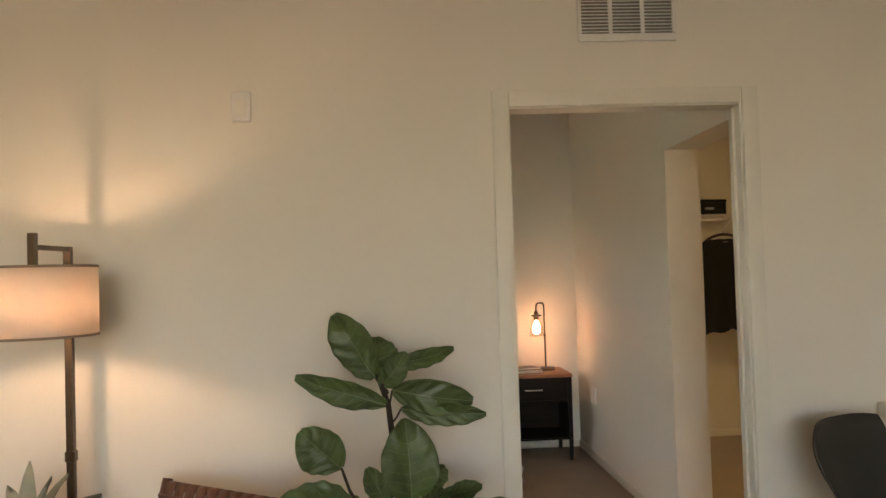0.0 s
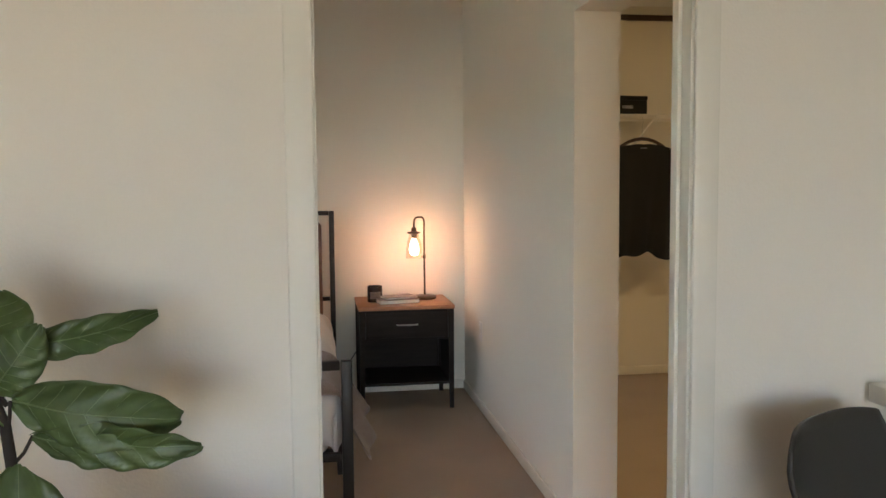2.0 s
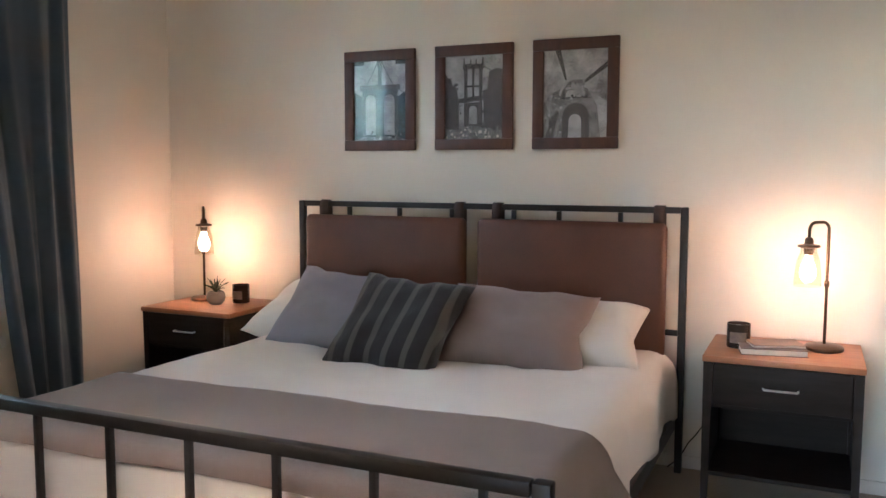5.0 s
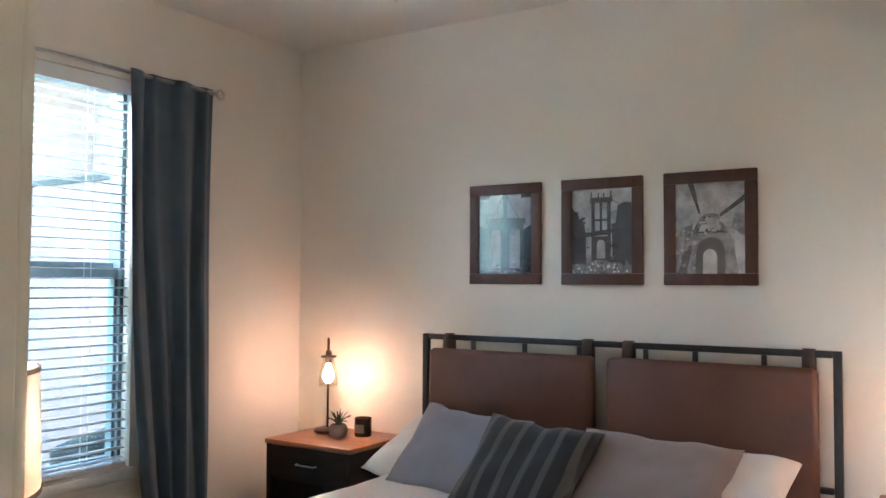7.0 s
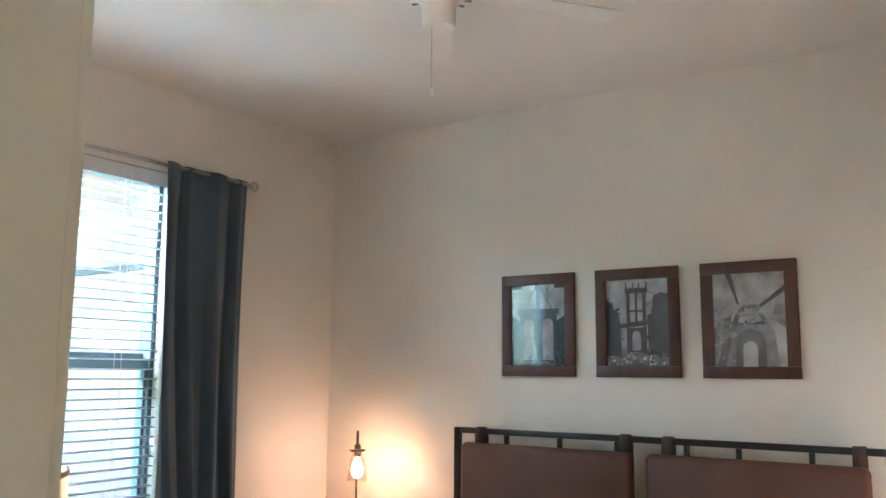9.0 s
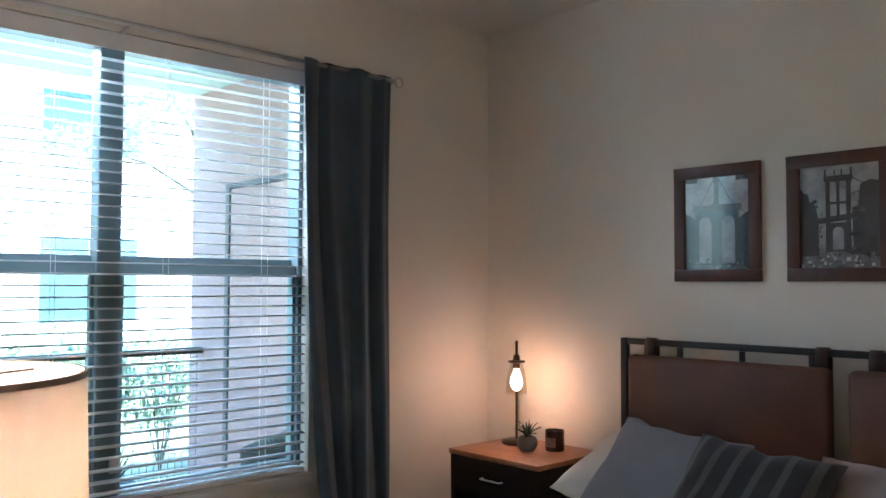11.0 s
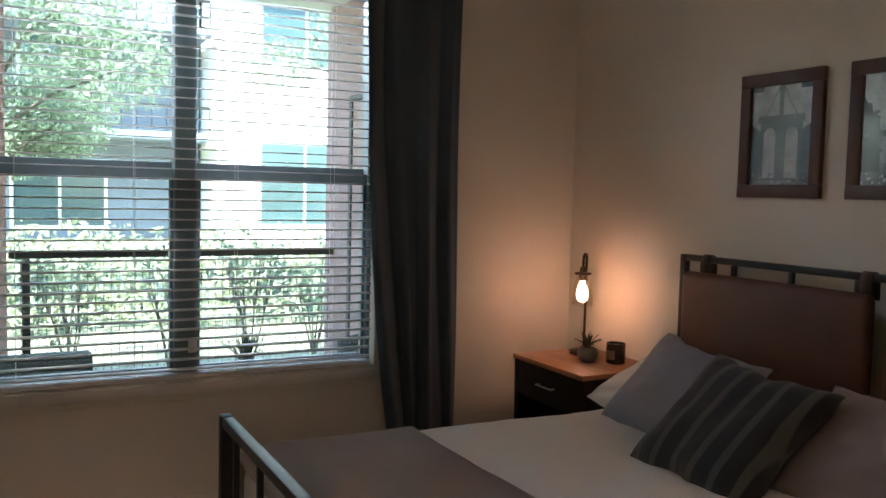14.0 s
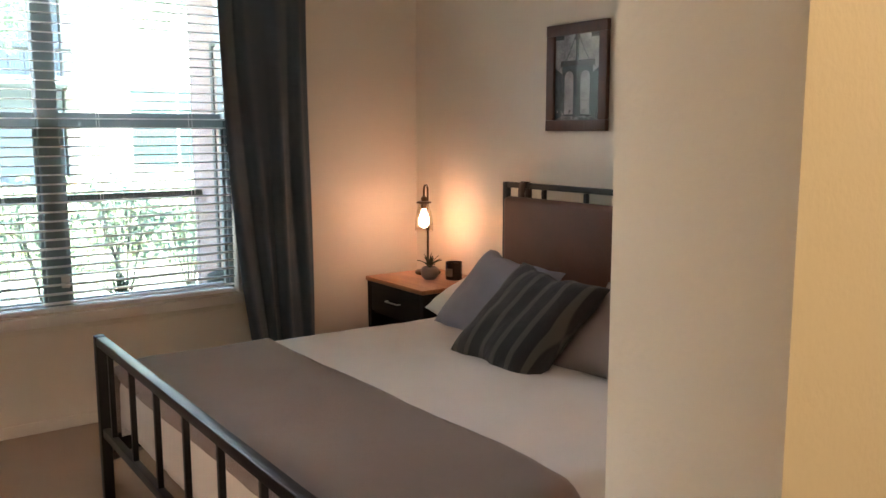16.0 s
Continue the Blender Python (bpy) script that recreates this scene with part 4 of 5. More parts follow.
# dresser behind the doorway wall, its lamp and a vase of twigs
dr = thing("dresser", "low black-brown dresser with a reddish wood top", "dresser", pose(-0.36, 3.13, 0))
part("top", box(0, 0.80, 0, 0.46, 0.676, 0.70, 0.003), TOPWOOD, dr, "reddish-brown wooden top", smooth="edges")
part("carcass", box(0.01, 0.79, 0.005, 0.435, 0.12, 0.675, 0.003), DARKWOOD, dr)
for i in range(2):
    for j in range(2):
        x, z = 0.022 + 0.382 * i, 0.14 + 0.267 * j
        d = part("drawer", box(x, x + 0.372, 0.436, 0.454, z, z + 0.257, 0.003), DARKWOOD, dr)
        part("handle", tube([(x + 0.126, 0.454, z + 0.13), (x + 0.126, 0.478, z + 0.13), (x + 0.246, 0.478, z + 0.13), (x + 0.246, 0.454, z + 0.13)], 0.004, 8), CHROME, d, "slim chrome bar handle")
for x in (0.03, 0.73):
    for y in (0.03, 0.37):
        part("leg", box(x, x + 0.04, y, y + 0.04, 0, 0.12, 0.003), DARKWOOD, dr)
tl = thing("dresser_lamp", "lit table lamp with a wide linen drum shade", "lamp", pose(0.021, 3.375, 0.70))
part("base_plate", lathe([(0, 0), (0.09, 0), (0.092, 0.006), (0.088, 0.014), (0.02, 0.02), (0, 0.02)], 36), BRONZE, tl, smooth="edges")
part("stem", box(-0.013, 0.013, -0.013, 0.013, 0.018, 0.485, 0.003), BRONZE, tl)
part("finial", box(-0.013, 0.013, -0.013, 0.013, 0.595, 0.66, 0.003), BRONZE, tl)
drum_shade(tl, 0.211, 0.417, 0.611, (0, 0, 0), 0.205, TABLEBULB)
for a in (0, 120, 240):
    part("spider_wire", tube([(0, 0, 0.603), (0.204, 0, 0.603)], 0.0018, 6), BRONZE, tl, m=pose(0, 0, 0, 0, 0, a))
vase = thing("twig_vase", "dark vase holding thin dry budded twigs", "vase", pose(-0.28, 3.395, 0.70) @ Matrix.Diagonal((1, 1, 1.1, 1)))
part("vase", lathe([(0, 0), (0.04, 0), (0.065, 0.05), (0.06, 0.11), (0.028, 0.17), (0.030, 0.19), (0.025, 0.19), (0.022, 0.17), (0, 0.12)], 28), CERAMIC, vase, smooth=True)
rv = random.Random(8)
for k in range(7):
    a, ln = rv.uniform(0, 6.3), rv.uniform(0.45, 0.75)
    sp = rv.uniform(0.05, 0.16)
    pts = [(sp * (i / 6) ** 1.4 * math.cos(a) + 0.01 * math.sin(i), sp * (i / 6) ** 1.4 * math.sin(a), 0.12 + ln * i / 6) for i in range(7)]
    tw = part("twig", tube(pts, 0.0028, 6, taper=0.001), BARK, vase, smooth=True)
    for i in range(3, 7):
        part("bud", lathe([(0, -0.007), (0.004, -0.003), (0.0045, 0.002), (0, 0.008)], 8), TWIG, tw, "pale seed bud", True, Matrix.Translation(pts[i]))

# ---- closet ----
shelf = thing("wire_shelf", "white wire closet shelf on a bracket", "shelf")
for k in range(9):
    y = CYE - 0.012 - 0.036 * k
    part("long_wire", tube([(2.62, y, 1.7920), (3.50, y, 1.7920)], 0.0028, 6), WHITE, shelf)
for k in range(30):
    x = 2.63 + 0.03 * k
    part("cross_wire", tube([(x, CYE - 0.012, 1.7955), (x, CYE - 0.305, 1.7955), (x, CYE - 0.310, 1.7550)], 0.0018, 5), WHITE, shelf)
part("front_wire", tube([(2.62, CYE - 0.311, 1.7520), (3.50, CYE - 0.311, 1.7520)], 0.0032, 6), WHITE, shelf)
part("bracket", tube([(3.09, CYE - 0.29, 1.800), (3.03, CYE - 0.003, 1.60)], 0.006, 8), WHITE, shelf)
bx = thing("storage_box", "black lidded storage box on the closet shelf", "box", pose(2.86, CYE - 0.17, 1.798, 0, 0, 8))
part("body", box(-0.155, 0.155, -0.11, 0.11, 0, 0.090, 0.004), BLACKCLOTH, bx)
part("lid", box(-0.158, 0.158, -0.113, 0.113, 0.091, 0.118, 0.005), BLACKCLOTH, bx)
part("tag", box(-0.03, 0.05, -0.1125, -0.1105, 0.035, 0.055), PHOTOMID, bx, "small grey label plate")
SX, SY = 2.975, 6.345
hanger = thing("coat_hanger", "brown wooden coat hanger on the wire shelf", "hanger", pose(SX, SY, 1.60))
part("yoke", tube([(0.15 * math.sin(t), 0, 0.055 * math.cos(t * 1.0) ** 2 - 0.02) for t in (-1.45 + 0.29 * k for k in range(11))], 0.011, 10), STRAP, hanger, smooth=True)
part("hook", tube([(0, 0, 0.035), (0, 0, 0.12), (0.010, 0, 0.150), (0, 0, 0.176), (-0.018, 0, 0.172)], 0.0025, 8), CHROME, hanger, smooth=True)


def shirt_f(side):
    def f(u, v):
        s = 2 * u - 1
        z = 1.615 - 0.055 * abs(s) ** 1.5 - 0.73 * v - (0.02 * (1 - abs(s) ** 0.5) if v == 0 else 0)
        hw = 0.235 - 0.015 * v + 0.01 * math.sin(6 * v)
        y = side * (0.028 * (1 - s * s) ** 0.5 + 0.016 * math.sin(9 * s + 2 * v) * v) + 0.012 * math.sin(4 * s) * v
        return (SX + s * hw, SY + y, z + 0.014 * math.sin(7 * s) * v)
    return f


shirt = thing("hanging_shirt", "black short-sleeved T-shirt hanging on a wooden hanger", "shirt")
body = grid(26, 26, shirt_f(1))
grid(26, 26, shirt_f(-1), bm=body)
part("body", body, BLACKCLOTH, shirt, smooth=True)
for sgn in (-1, 1):
    def sleeve(u, v, sgn=sgn):
        a = 2 * math.pi * u
        t = v
        cx, cz = 0.215 + 0.10 * t, 1.505 - 0.16 * t
        r1, r2 = 0.035 - 0.008 * t, 0.088 - 0.010 * t
        return (SX + sgn * (cx + 0.6 * r2 * math.sin(a) * 0.75), SY + r1 * math.cos(a), cz + r2 * math.sin(a) * 0.80)
    part("sleeve", grid(20, 8, sleeve), BLACKCLOTH, shirt, smooth=True)
part("neck_tag", box(SX - 0.022, SX + 0.022, SY - 0.0335, SY - 0.031, 1.570, 1.577), PHOTOMID, shirt, "small grey neck print")

# ---- living room ----
vent = thing("air_vent", "white metal return air vent with fine slats", "vent")
VX0, VX1, VZ0, VZ1 = 1.112, 1.487, 2.237, 2.60
YV = YD0 - 0.002
for b in ((VX0, VX1, VZ0, VZ0 + 0.030), (VX0, VX1, VZ1 - 0.030, VZ1)):
    part("frame", box(b[0], b[1], YV - 0.010, YV, b[2], b[3], 0.003), WHITE, vent)
for x in (VX0, VX0 + 0.118, VX0 + 0.240, VX1 - 0.015):
    part("frame", box(x, x + 0.015, YV - 0.0095, YV, VZ0 + 0.0305, VZ1 - 0.0305, 0.002), WHITE, vent)
part("backing", box(VX0 + 0.01, VX1 - 0.01, YV - 0.0015, YV - 0.0005, VZ0 + 0.02, VZ1 - 0.02), CERAMIC, vent)
vs_mesh = finish("slat", box(-0.052, 0.052, -0.0045, 0.0045, -0.0011, 0.0011), WHITE)
for c in (VX0 + 0.0665, VX0 + 0.1865, VX0 + 0.3075):
    for k in range(23):
        s = new("slat", vs_mesh)
        s.parent = vent
        s.matrix_basis = pose(c, YV - 0.0062, VZ0 + 0.038 + 0.0128 * k, 35, 0, 0)
th = thing("thermostat", "small white wall thermostat", "thermostat")
part("body", box(-0.176, -0.106, YD0 - 0.026, YD0 - 0.001, 1.962, 2.072, 0.006), WHITE, th, smooth="edges")
part("cover", box(-0.160, -0.122, YD0 - 0.030, YD0 - 0.0265, 1.985, 2.045, 0.003), TRIM, th)


def leaf_point(u, s, L, W, curl, wave, seed):
    """A point of a broad leaf along +x: u along it, s across from edge to edge."""
    w = W * math.sin(math.pi * min(1, u * 0.97 + 0.012) ** 0.92) ** 0.62 * (0.86 + 0.20 * u)
    z = curl * L * u * (1 - u) * 0.5 - curl * u ** 3 * L + 0.20 * abs(s) ** 1.3 * w + wave * math.sin(8 * u + 3 * seed + (1.3 if s > 0 else 0)) * abs(s) ** 2 * W
    z += 0.012 * noise.noise(Vector((u * 3.2 + seed, s * 1.4, seed * 0.7)))
    return (L * u, s * w, z + 0.0045 * math.sin(30 * u - 9 * abs(s)) * abs(s) ** 0.7)


def leaf_mesh(*a):
    return grid(30, 14, lambda u, v: leaf_point(u, 2 * v - 1, *a), thick=0.0012)


fig = thing("rubber_fig_plant", "tall artificial fig plant with broad dark green leaves", "plant", pose(0.374, 2.435, 0))
FIG = Vector((0.374, 2.435, 0))
part("pot", lathe([(0, 0), (0.12, 0), (0.15, 0.05), (0.165, 0.28), (0.155, 0.30), (0.145, 0.28), (0, 0.26)], 36), CERAMIC, fig, smooth=True)
part("soil", lathe([(0, 0.272), (0.147, 0.268)], 24), SOIL, fig)
part("trunk", tube([(0.0, 0, 0.26), (0.0, 0, 0.50), (-0.006, -0.01, 0.70), (0.004, -0.012, 0.84), (0.007, -0.015, 0.91), (-0.002, -0.015, 1.00), (-0.028, -0.012, 1.075), (-0.034, -0.005, 1.10)], 0.012, 10, taper=0.007), STEM, fig, smooth=True)
part("branch", tube([(0.0, 0, 0.52), (-0.05, -0.02, 0.62), (-0.095, -0.05, 0.71), (-0.120, -0.065, 0.76), (-0.142, -0.074, 0.829)], 0.008, 8, taper=0.004), STEM, fig, smooth=True)
LEAVES = [  # root and tip in the room, half width, roll about the midrib
    ((0.335, 2.425, 1.080), (0.213, 2.420, 1.270), 0.066, -20), ((0.344, 2.440, 1.083), (0.338, 2.500, 1.205), 0.064, 10), ((0.365, 2.430, 1.115), (0.590, 2.470, 1.143), 0.031, 24),
    ((0.376, 2.420, 0.996), (0.106, 2.360, 1.087), 0.044, -22), ((0.352, 2.420, 1.050), (0.430, 2.400, 1.148), 0.044, 18), ((0.384, 2.410, 1.041), (0.618, 2.370, 1.000), 0.056, 14),
    ((0.410, 2.420, 0.984), (0.655, 2.360, 0.960), 0.040, 28), ((0.232, 2.360, 0.829), (0.118, 2.330, 0.938), 0.072, -12), ((0.434, 2.320, 0.733), (0.426, 2.270, 0.960), 0.086, 4),
    ((0.461, 2.400, 0.754), (0.545, 2.440, 0.800), 0.036, 10), ((0.262, 2.360, 0.741), (0.040, 2.280, 0.757), 0.056, 40), ((0.487, 2.360, 0.690), (0.710, 2.280, 0.694), 0.070, 34),
    ((0.505, 2.440, 0.712), (0.655, 2.470, 0.728), 0.036, 20), ((0.365, 2.400, 0.700), (0.302, 2.420, 0.812), 0.038, -10),
    ((0.392, 2.460, 0.600), (0.560, 2.560, 0.700), 0.08, 40), ((0.360, 2.450, 0.580), (0.190, 2.560, 0.690), 0.08, -40), ((0.370, 2.400, 0.540), (0.250, 2.200, 0.620), 0.085, -30), ((0.410, 2.400, 0.510), (0.540, 2.210, 0.580), 0.085, 30)]
for i, (root, tip, W, roll) in enumerate(LEAVES):
    root, tip = Vector(root) - FIG, Vector(tip) - FIG
    along = (tip - root).normalized()
    facing = Vector((0.03, -0.98, 0.22)) - along * along.dot(Vector((0.03, -0.98, 0.22)))
    facing = Matrix.Rotation(radians(roll), 3, along) @ facing.normalized()
    side = facing.cross(along)
    m = Matrix.Translation(root) @ Matrix((along, side, facing)).transposed().to_4x4()
    shape = ((tip - root).length, W, 0.10 + 0.06 * (i % 3), 0.10, i)
    lf = part("leaf", leaf_mesh(*shape), LEAF, fig, smooth=True, m=m)
    mid = tube([tuple(Vector(leaf_point(u, 0, *shape)) + Vector((0, 0, 0.0004))) for u in (k / 10 for k in range(11))], 0.0015, 6, taper=0.0004)
    for k in range(6):
        u0 = 0.10 + 0.125 * k
        for s in (-1, 1):
            tube([tuple(Vector(leaf_point(u0 + 0.12 * q, s * 0.82 * q, *shape)) + Vector((0, 0, 0.0002))) for q in (0, 0.25, 0.5, 0.75, 1)], 0.0005, 4, bm=mid)
    part("midrib", mid, VEIN, lf, smooth=True)
    if i != 7:
        foot = Vector((0.0, -0.01, root.z - 0.05)) if root.z > 0.75 else Vector((root.x * 0.4, root.y * 0.3, root.z - 0.07))
        part("stalk", tube([tuple(foot), tuple(foot.lerp(root, 0.6) + Vector((0, 0, -0.006))), tuple(root)], 0.003, 6), STEM, fig, smooth=True)

# woven leather lounge chair beside the plant
lc = thing("lounge_chair", "dark wood lounge chair with a woven brown leather back", "chair", pose(-0.19, 2.44, 0, 0, 0, -36) @ Matrix.Diagonal((1, 1, 0.885, 1)))
for sx in (-1, 1):
    part("back_post", tube([(sx * 0.31, 0.02, 0), (sx * 0.31, 0.0, 0.40), (sx * 0.31, 0.13, 0.835)], 0.017, 12), FRAMEWOOD, lc, smooth=True)
    part("front_leg", tube([(sx * 0.31, -0.58, 0), (sx * 0.31, -0.56, 0.40)], 0.018, 12), FRAMEWOOD, lc, smooth=True)
    part("side_rail", tube([(sx * 0.31, -0.58, 0.36), (sx * 0.31, 0.02, 0.32)], 0.017, 12), FRAMEWOOD, lc, smooth=True)
part("top_rail", tube([(-0.31, 0.125, 0.81), (0.31, 0.125, 0.81)], 0.014, 12), FRAMEWOOD, lc, smooth=True)
part("front_rail", tube([(-0.31, -0.57, 0.37), (0.31, -0.57, 0.37)], 0.016, 12), FRAMEWOOD, lc, smooth=True)
for k in range(12):
    x = -0.272 + 0.0495 * k
    part("leather_strap", grid(14, 1, lambda u, v, x=x: (x + 0.021 * (2 * v - 1), 0.108 - 0.135 * u, 0.826 - 0.46 * u + 0.004 * math.sin(12 * u + x * 60)), thick=0.004), LEATHER, lc, smooth=True)
    part("strap_fold", grid(8, 1, lambda u, v, x=x: (x + 0.021 * (2 * v - 1), 0.125 - 0.0165 * math.cos(math.pi * (1 - u)), 0.812 + 0.0165 * math.sin(math.pi * u)), thick=0.003), LEATHER, lc, smooth=True)
for k in range(7):
    z = 0.775 - 0.058 * k
    t = (0.826 - z) / 0.46
    part("cross_strap", box(-0.30, 0.30, -0.004, 0.004, -0.018, 0.018, 0.002), LEATHER, lc, m=pose(0, 0.101 - 0.135 * t, z, 16, 0, 0))
part("seat", box(-0.30, 0.30, -0.56, 0.0, 0.345, 0.375, 0.01), LEATHER, lc, "woven brown leather seat", smooth="edges")

# side table with a sage-green potted plant
st = thing("side_table", "small round dark side table", "side table", pose(-0.73, 2.50, 0) @ Matrix.Diagonal((0.6, 0.6, 0.904, 1)))
part("tabletop", lathe([(0, 0.50), (0.20, 0.50), (0.205, 0.51), (0.20, 0.52), (0, 0.52)], 40), DARKWOOD, st, smooth="edges")
part("pedestal", tube([(0, 0, 0.02), (0, 0, 0.50)], 0.016, 12), BLACKMETAL, st)
part("foot", lathe([(0, 0), (0.13, 0), (0.13, 0.015), (0, 0.02)], 32), BLACKMETAL, st)
sg = thing("agave_plant", "pale sage green agave in a small grey pot", "plant", pose(-0.73, 2.50, 0.471) @ Matrix.Diagonal((1.15, 1.15, 1.15, 1)))
part("pot", lathe([(0, 0), (0.05, 0), (0.065, 0.03), (0.07, 0.12), (0.064, 0.12), (0.06, 0.10), (0, 0.10)], 28), CERAMIC, sg, smooth=True)
part("soil", lathe([(0, 0.104), (0.0615, 0.102)], 20), SOIL, sg)
part("leaves", spiky(17, 0.225, 0.046, 0.10, 11, (16, 84)), SAGE, sg, "broad pointed sage leaves", True)

# desk and shell chair
dk = thing("desk", "white laminate table fixed against the wall", "table", pose(2.19, 2.40, 0))
part("tabletop", box(0, 1.5, 0, 0.56, 0.808, 0.856, 0.006), DESKTOP, dk, smooth="edges")
part("end_panel", box(0.34, 0.37, 0.05, 0.55, 0, 0.807, 0.003), DESKTOP, dk)
part("end_panel", box(1.44, 1.47, 0.05, 0.55, 0, 0.807, 0.003), DESKTOP, dk)
part("back_panel", box(0.371, 1.439, 0.53, 0.548, 0.10, 0.807, 0.003), DESKTOP, dk)
sc = thing("shell_chair", "charcoal moulded shell chair with slim metal legs", "chair", pose(2.055, 2.495, 0, 0, 0, 28) @ Matrix.Diagonal((1, 1, 0.968, 1)))


def shell(u, v):
    """Seat and back in one curved sheet: v runs from the seat's front up to the top of the back."""
    s = 2 * u - 1
    a, b, c, d = (-0.25, 0.462), (0.10, 0.420), (0.20, 0.400), (0.275, 0.880)
    k = v ** 0.85
    w0, w1, w2, w3 = (1 - k) ** 3, 3 * k * (1 - k) ** 2, 3 * k * k * (1 - k), k ** 3
    y, z = (w0 * a[i] + w1 * b[i] + w2 * c[i] + w3 * d[i] for i in (0, 1))
    ty = 3 * (1 - k) ** 2 * (b[0] - a[0]) + 6 * k * (1 - k) * (c[0] - b[0]) + 3 * k * k * (d[0] - c[0])
    tz = 3 * (1 - k) ** 2 * (b[1] - a[1]) + 6 * k * (1 - k) * (c[1] - b[1]) + 3 * k * k * (d[1] - c[1])
    n = math.hypot(ty, tz)
    wrap = (0.035 + 0.125 * math.sin(math.pi * min(1, k * 1.05)) ** 1.4) * abs(s) ** 2.4
    wide = (0.226 + 0.020 * math.sin(math.pi * k) - 0.022 * k ** 2) * (1 - 0.16 * max(0, (v - 0.90) / 0.10) ** 2.2)
    return (s * wide, y - wrap * tz / n, z + wrap * ty / n - 0.018 * abs(s) ** 3 * max(0, (v - 0.8) / 0.2))


part("shell", grid(26, 34, shell, thick=0.010), CHAIRSHELL, sc, smooth=True)
for sx in (-1, 1):
    for sy in (-1, 1):
        part("leg", tube([(sx * 0.12, sy * 0.12, 0.425), (sx * 0.21, sy * 0.21, 0.0)], 0.009, 10), BLACKMETAL, sc, smooth=True)
part("under_frame", box(-0.13, 0.13, -0.13, 0.13, 0.408, 0.424, 0.004), BLACKMETAL, sc)

# ---- outside: patio, garden, far houses ----
structure("patio_floor", box(-4.45, XL - 0.18, 3.0, 6.1, -0.14, -0.02), CONCRETE, "grey concrete patio slab", "patio")
structure("ground", box(-900, XL - 0.18, -900, 900, -0.9, -0.16), GRASS, "sunlit grass and pale soil of the garden", "ground")
structure("patio_ceiling", box(-4.40, XL - 0.19, 2.6, 7.0, 2.80, 3.02), WHITESTUCCO, "pale underside of the balcony above the patio", "ceiling")
structure("patio_wall", box(-4.42, XL - 0.19, 5.935, 6.10, -0.14, 2.795), STUCCO, "rose stucco side wall of the patio", "wall")
structure("patio_column", box(-4.42, -4.12, 3.30, 3.72, -0.14, 2.795, 0.01), STUCCO, "rose stucco patio column", "column")
pd = thing("door_patio", "rose storage door in a grey-brown frame on the patio wall", "door", kind="structure")
part("frame", box(-3.88, -3.83, 5.905, 5.933, -0.02, 2.11, 0.003), DOORFRAME, pd)
part("frame", box(-3.829, -2.95, 5.905, 5.933, 2.075, 2.11, 0.003), DOORFRAME, pd)
part("leaf", box(-3.825, -2.95, 5.915, 5.933, 0.0, 2.07, 0.003), STUCCO, pd)
rail = thing("patio_railing", "dark metal patio railing filled with wire mesh", "railing")
PX = -4.25
part("top_rail", box(PX - 0.03, PX + 0.03, 3.73, 5.93, 0.945, 0.99, 0.004), BLACKMETAL, rail)
part("bottom_rail", box(PX - 0.02, PX + 0.02, 3.73, 5.93, 0.06, 0.095, 0.004), BLACKMETAL, rail)
for y in (3.83, 4.86):
    part("post", box(PX - 0.025, PX + 0.025, y - 0.025, y + 0.025, -0.02, 0.944, 0.004), BLACKMETAL, rail)
for k in range(43):
    y = 3.80 + 0.05 * k
    part("mesh_wire", tube([(PX, y, 0.095), (PX, y, 0.946)], 0.0022, 5), BLACKMETAL, rail)
for k in range(17):
    z = 0.12 + 0.05 * k
    part("mesh_wire", tube([(PX + 0.004, 3.79, z), (PX + 0.004, 5.91, z)], 0.0022, 5), BLACKMETAL, rail)
pp = thing("patio_plant", "spiky grass plant in a dark patio pot", "plant", pose(-3.85, 5.17, -0.02))
part("pot", lathe([(0, 0), (0.09, 0), (0.11, 0.02), (0.13, 0.24), (0.12, 0.25), (0.11, 0.22), (0, 0.21)], 28), CANDLE, pp, smooth=True)
part("leaves", spiky(46, 0.25, 0.016, 0.20, 5, (3, 34)), SUCCULENT, pp, "upright thin green blades", True)


def wicker_chair(x, y, turn, tub):
    w = thing("wicker_chair", "black wicker tub chair on the patio" if tub else "low square black wicker patio chair", "chair", pose(x, y, -0.02, 0, 0, turn), "patio chairs")
    part("seat", box(-0.27, 0.27, -0.28, 0.22, 0.16, 0.30, 0.03, 3), WICKER, w, smooth=True)
    if tub:
        def back(u, v):
            a = math.pi * (u - 0.5) * 1.15
            return (0.30 * math.sin(a), 0.05 + 0.25 * math.cos(a), 0.28 + (0.41 - 0.12 * (2 * u - 1) ** 2) * v)
        part("backrest", grid(24, 6, back, thick=0.03), WICKER, w, smooth=True)
    else:
        part("backrest", box(-0.32, 0.32, 0.225, 0.30, 0.10, 0.63, 0.025, 3), WICKER, w, smooth=True)
        for sx in (-1, 1):
            part("armrest", box(min(sx * 0.275, sx * 0.32), max(sx * 0.275, sx * 0.32), -0.28, 0.222, 0.10, 0.50, 0.02, 3), WICKER, w, smooth=True)
    for sx in (-1, 1):
        for sy in (-1, 1):
            part("leg", tube([(sx * 0.22, sy * 0.22, 0), (sx * 0.24, sy * 0.24, 0.17)], 0.014, 8), WICKER, w)
    return w


wicker_chair(-2.93, 3.77, -90, False)
wicker_chair(-2.95, 5.72, -60, True)


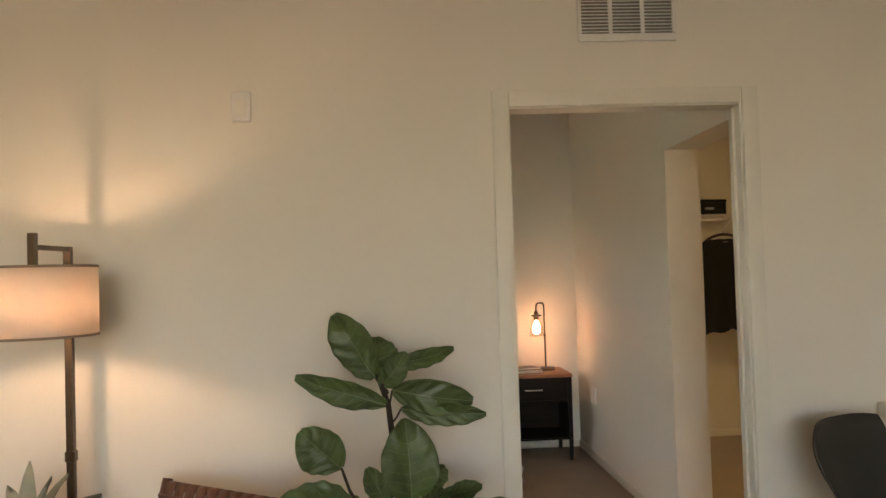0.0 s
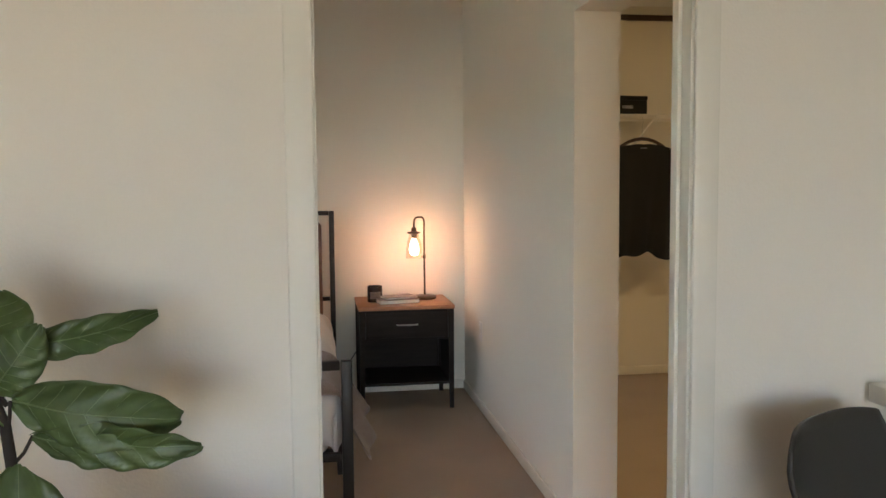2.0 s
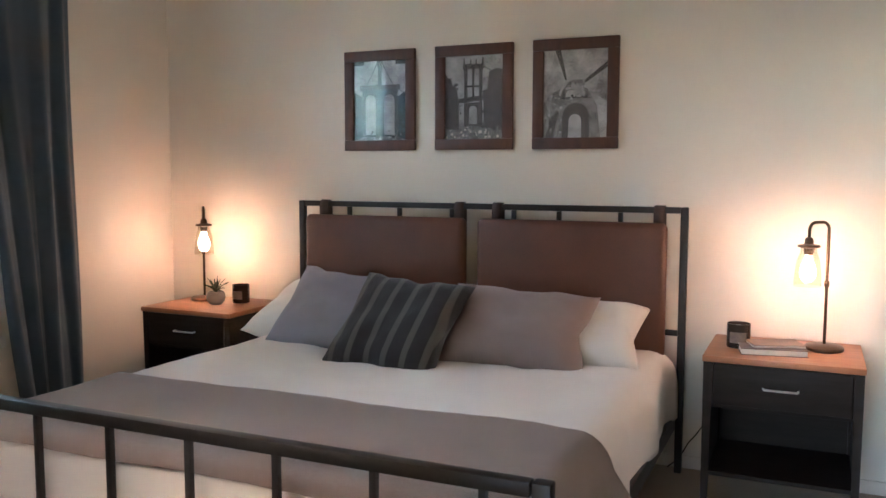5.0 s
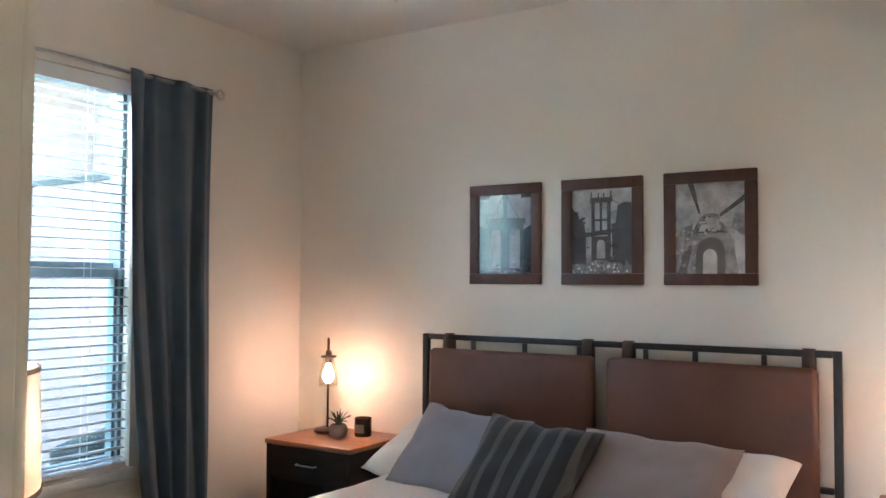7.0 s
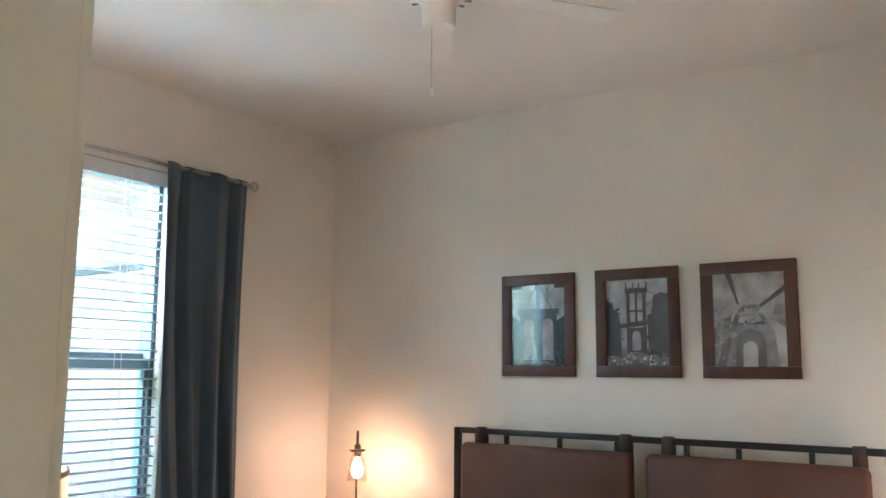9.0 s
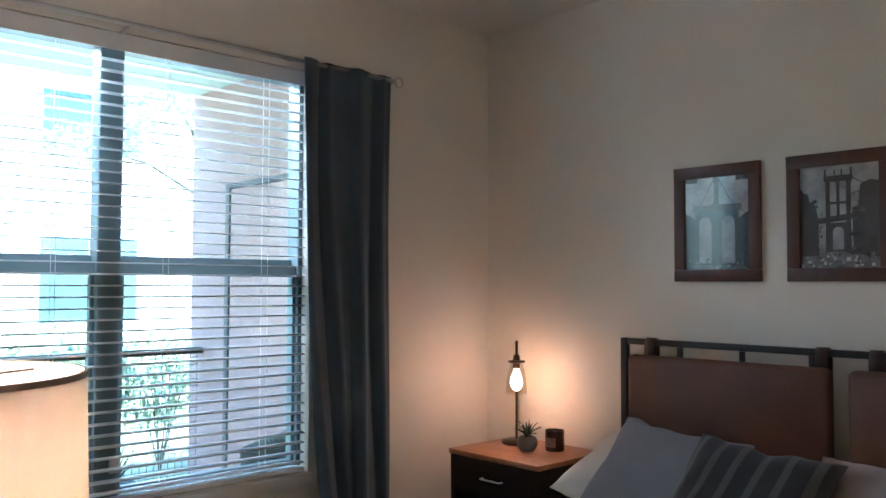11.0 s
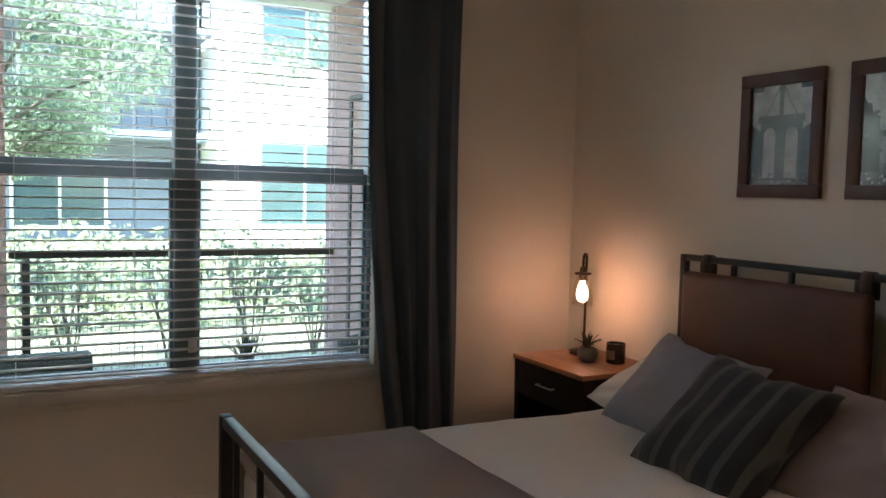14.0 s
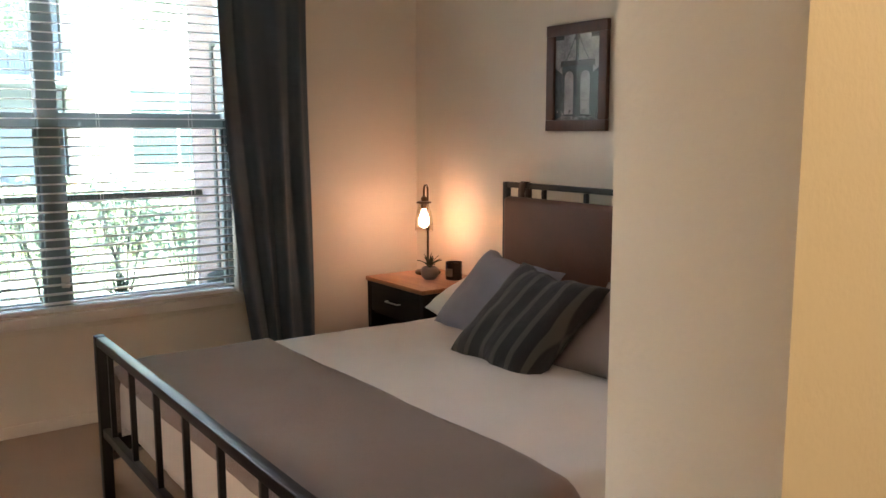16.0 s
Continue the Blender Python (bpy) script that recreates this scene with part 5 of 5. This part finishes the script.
def leaf_cloud(spots, n, size, seed):
    """Many small leaves round given blobs (x, y, z, rx, ry, rz), thinned at the outside."""
    rnd = np.random.RandomState(seed)
    spots = np.array(spots, float)
    pick = rnd.choice(len(spots), n, p=(v := spots[:, 3] * spots[:, 4] * spots[:, 5]) / v.sum())
    d = rnd.normal(size=(n, 3))
    d /= np.linalg.norm(d, axis=1)[:, None]
    c = spots[pick, :3] + d * spots[pick, 3:] * rnd.uniform(0.25, 1.05, (n, 1)) ** 0.6
    a = rnd.normal(size=(n, 3))
    a /= np.linalg.norm(a, axis=1)[:, None]
    b = np.cross(a, rnd.normal(size=(n, 3)))
    b /= np.linalg.norm(b, axis=1)[:, None]
    s = size * rnd.uniform(0.6, 1.4, (n, 1))
    vs = np.stack([c - a * s, c + b * s * 0.45, c + a * s, c - b * s * 0.45], 1).reshape(-1, 3)
    me = bpy.data.meshes.new("leaves")
    me.from_pydata(vs.tolist(), [], np.arange(4 * n).reshape(-1, 4).tolist())
    return me


rg = random.Random(21)
hedge = leaf_cloud([(-8.0 + rg.uniform(-0.3, 0.3), -6 + 0.45 * k, 0.40 + rg.uniform(-0.05, 0.06), 0.55, 0.45, 0.62) for k in range(52)], 26000, 0.045, 4)
hedge.materials.append(HEDGELEAF)
tagged(new("hedge", hedge), "clipped sunlit green hedge along the garden", "hedge", kind="stuff")
shrub = leaf_cloud([(-5.9 + rg.uniform(-0.6, 0.6), 2.6 + 0.38 * k, 0.35 + rg.uniform(-0.25, 0.45), 0.36, 0.36, 0.30) for k in range(14)], 3600, 0.035, 6)
shrub.materials.append(TREELEAF)
tagged(new("shrubs", shrub), "loose leafy shrubs behind the patio railing", "shrub", kind="stuff")



def stem_shrub(x, y, h, seed):
    """A half-bare shrub: forking stems from one root, a few leaves at the tips."""
    r = random.Random(seed)
    t = thing("bare_shrub", "thin forking garden shrub with sparse leaves", "shrub", pose(x, y, -0.17), "shrubs behind the railing")
    tips = []
    for k in range(6):
        a, lean = 2 * math.pi * k / 6 + r.uniform(-0.4, 0.4), r.uniform(0.10, 0.34)
        p1 = Vector((lean * 0.4 * math.cos(a), lean * 0.4 * math.sin(a), h * 0.42))
        part("stem", tube([(0, 0, 0), tuple(p1 * 0.55), tuple(p1)], 0.010, 6, taper=0.007), TWIG, t, smooth=True)
        for q in range(3):
            b = a + r.uniform(-1.1, 1.1)
            p2 = p1 + Vector((lean * r.uniform(0.3, 0.9) * math.cos(b), lean * r.uniform(0.3, 0.9) * math.sin(b), h * r.uniform(0.26, 0.55)))
            part("branch", tube([tuple(p1), tuple(p1.lerp(p2, 0.5) + Vector((0.015, -0.01, 0.02))), tuple(p2)], 0.006, 5, taper=0.003), TWIG, t, smooth=True)
            tips.append((p2.x, p2.y, p2.z, 0.13, 0.13, 0.12))
    me = leaf_cloud(tips, 260, 0.026, seed)
    me.materials.append(TREELEAF)
    new("leaves", me).parent = t


for k, (x, y) in enumerate(((-5.3, 4.15), (-5.5, 4.95), (-5.2, 5.55), (-5.6, 3.5), (-5.7, 6.3))):
    stem_shrub(x, y, 1.05 + 0.08 * (k % 3), 60 + k)


def tree(x, y, h, spread, n, seed, lo=0.42, label="leafy garden tree with a pale trunk"):
    r = random.Random(seed)
    t = thing("garden_tree", label, "tree", pose(x, y, -0.17), "garden trees")
    part("trunk", tube([(0, 0, 0), (0.05, 0.03, h * 0.3), (-0.04, 0.05, h * 0.6), (0.03, 0, h * 0.9)], 0.11, 10, taper=0.03), BARK, t, smooth=True)
    blobs = []
    for k in range(11):
        a, z = 2.4 * k + r.uniform(-0.4, 0.4), h * r.uniform(lo, 0.95)
        ln = spread * r.uniform(0.5, 1.0)
        e = (ln * math.cos(a), ln * math.sin(a), z + r.uniform(-0.1, 0.5))
        part("limb", tube([(0, 0, z * 0.75), (e[0] * 0.5, e[1] * 0.5, z * 0.92), e], 0.035, 7, taper=0.010), BARK, t, smooth=True)
        blobs += [(e[0] + r.uniform(-0.3, 0.3), e[1] + r.uniform(-0.3, 0.3), e[2] + r.uniform(-0.2, 0.3), 0.75, 0.75, 0.55), (e[0] * 0.6, e[1] * 0.6, z + 0.2, 0.6, 0.6, 0.5)]
    me = leaf_cloud(blobs, n, 0.043, seed)
    me.materials.append(TREELEAF)
    c = new("crown", me)
    c.parent = t
    return t


tree(-10.6, 3.6, 5.8, 2.0, 30000, 31, 0.26)
tree(-12.5, 2.2, 6.8, 2.8, 20000, 32, 0.22)
tree(-13.0, 10.4, 7.8, 3.4, 24000, 33, 0.48)
tree(-11.0, 0.2, 6.0, 1.8, 3000, 34, 0.34)


def house(x, y0, y1, h, label, windows, m_wall):
    """A long two-storey house front facing +x, windows set into it."""
    t = thing("apartment_building", label, "building", group="apartment buildings across the garden")
    part("wall", box(x - 8, x, y0, y1, -0.2, h), m_wall, t)
    part("roof", box(x - 8.3, x + 0.5, y0 - 0.4, y1 + 0.4, h, h + 0.35, 0.05), ROOF, t)
    for wy0, wy1, wz0, wz1 in windows:
        w = part("window", box(x + 0.002, x + 0.05, wy0 - 0.10, wy1 + 0.10, wz0 - 0.10, wz1 + 0.10, 0.01), WHITESTUCCO, t)
        mid = (wy0 + wy1) / 2
        for a, b in ((wy0, mid - 0.04), (mid + 0.04, wy1)):
            part("pane", box(x + 0.051, x + 0.062, a, b, wz0, wz1), BUILDGLASS, w)
    return t


house(-22, 9.25, 24.0, 7.2, "white stucco apartment building with wide windows", [(10.3, 12.9, 0.4, 2.7), (16.0, 18.6, 0.4, 2.7), (10.3, 12.9, 5.0, 6.6), (16.0, 18.6, 5.0, 6.6)], WHITESTUCCO)
far_block = house(-25, -14.0, 9.15, 8.6, "slate-grey apartment building behind trees, with balconies added to shade it", [(1.2, 3.4, 0.2, 2.0), (4.0, 6.4, 0.2, 2.0), (-5, -2.6, 0.2, 2.0), (1.2, 3.4, 3.6, 5.6), (4.2, 6.4, 3.6, 5.6), (-5, -2.6, 3.6, 5.6)], SLATESTUCCO)
# deep balcony decks, added to keep the sun off this front
for z in (2.72, 5.72):
    deck = part("balcony", box(-24.999, -22.7, -13.9, 9.1, z, z + 0.22, 0.01), SLATESTUCCO, far_block, "slate balcony deck added to shade the front")
    part("railing", box(-22.78, -22.72, -13.8, 9.0, z + 0.90, z + 0.97, 0.01), BLACKMETAL, deck)
    for k in range(58):
        part("baluster", box(-22.765, -22.735, -13.8 + 0.40 * k, -13.77 + 0.40 * k, z + 0.221, z + 0.90), BLACKMETAL, deck)
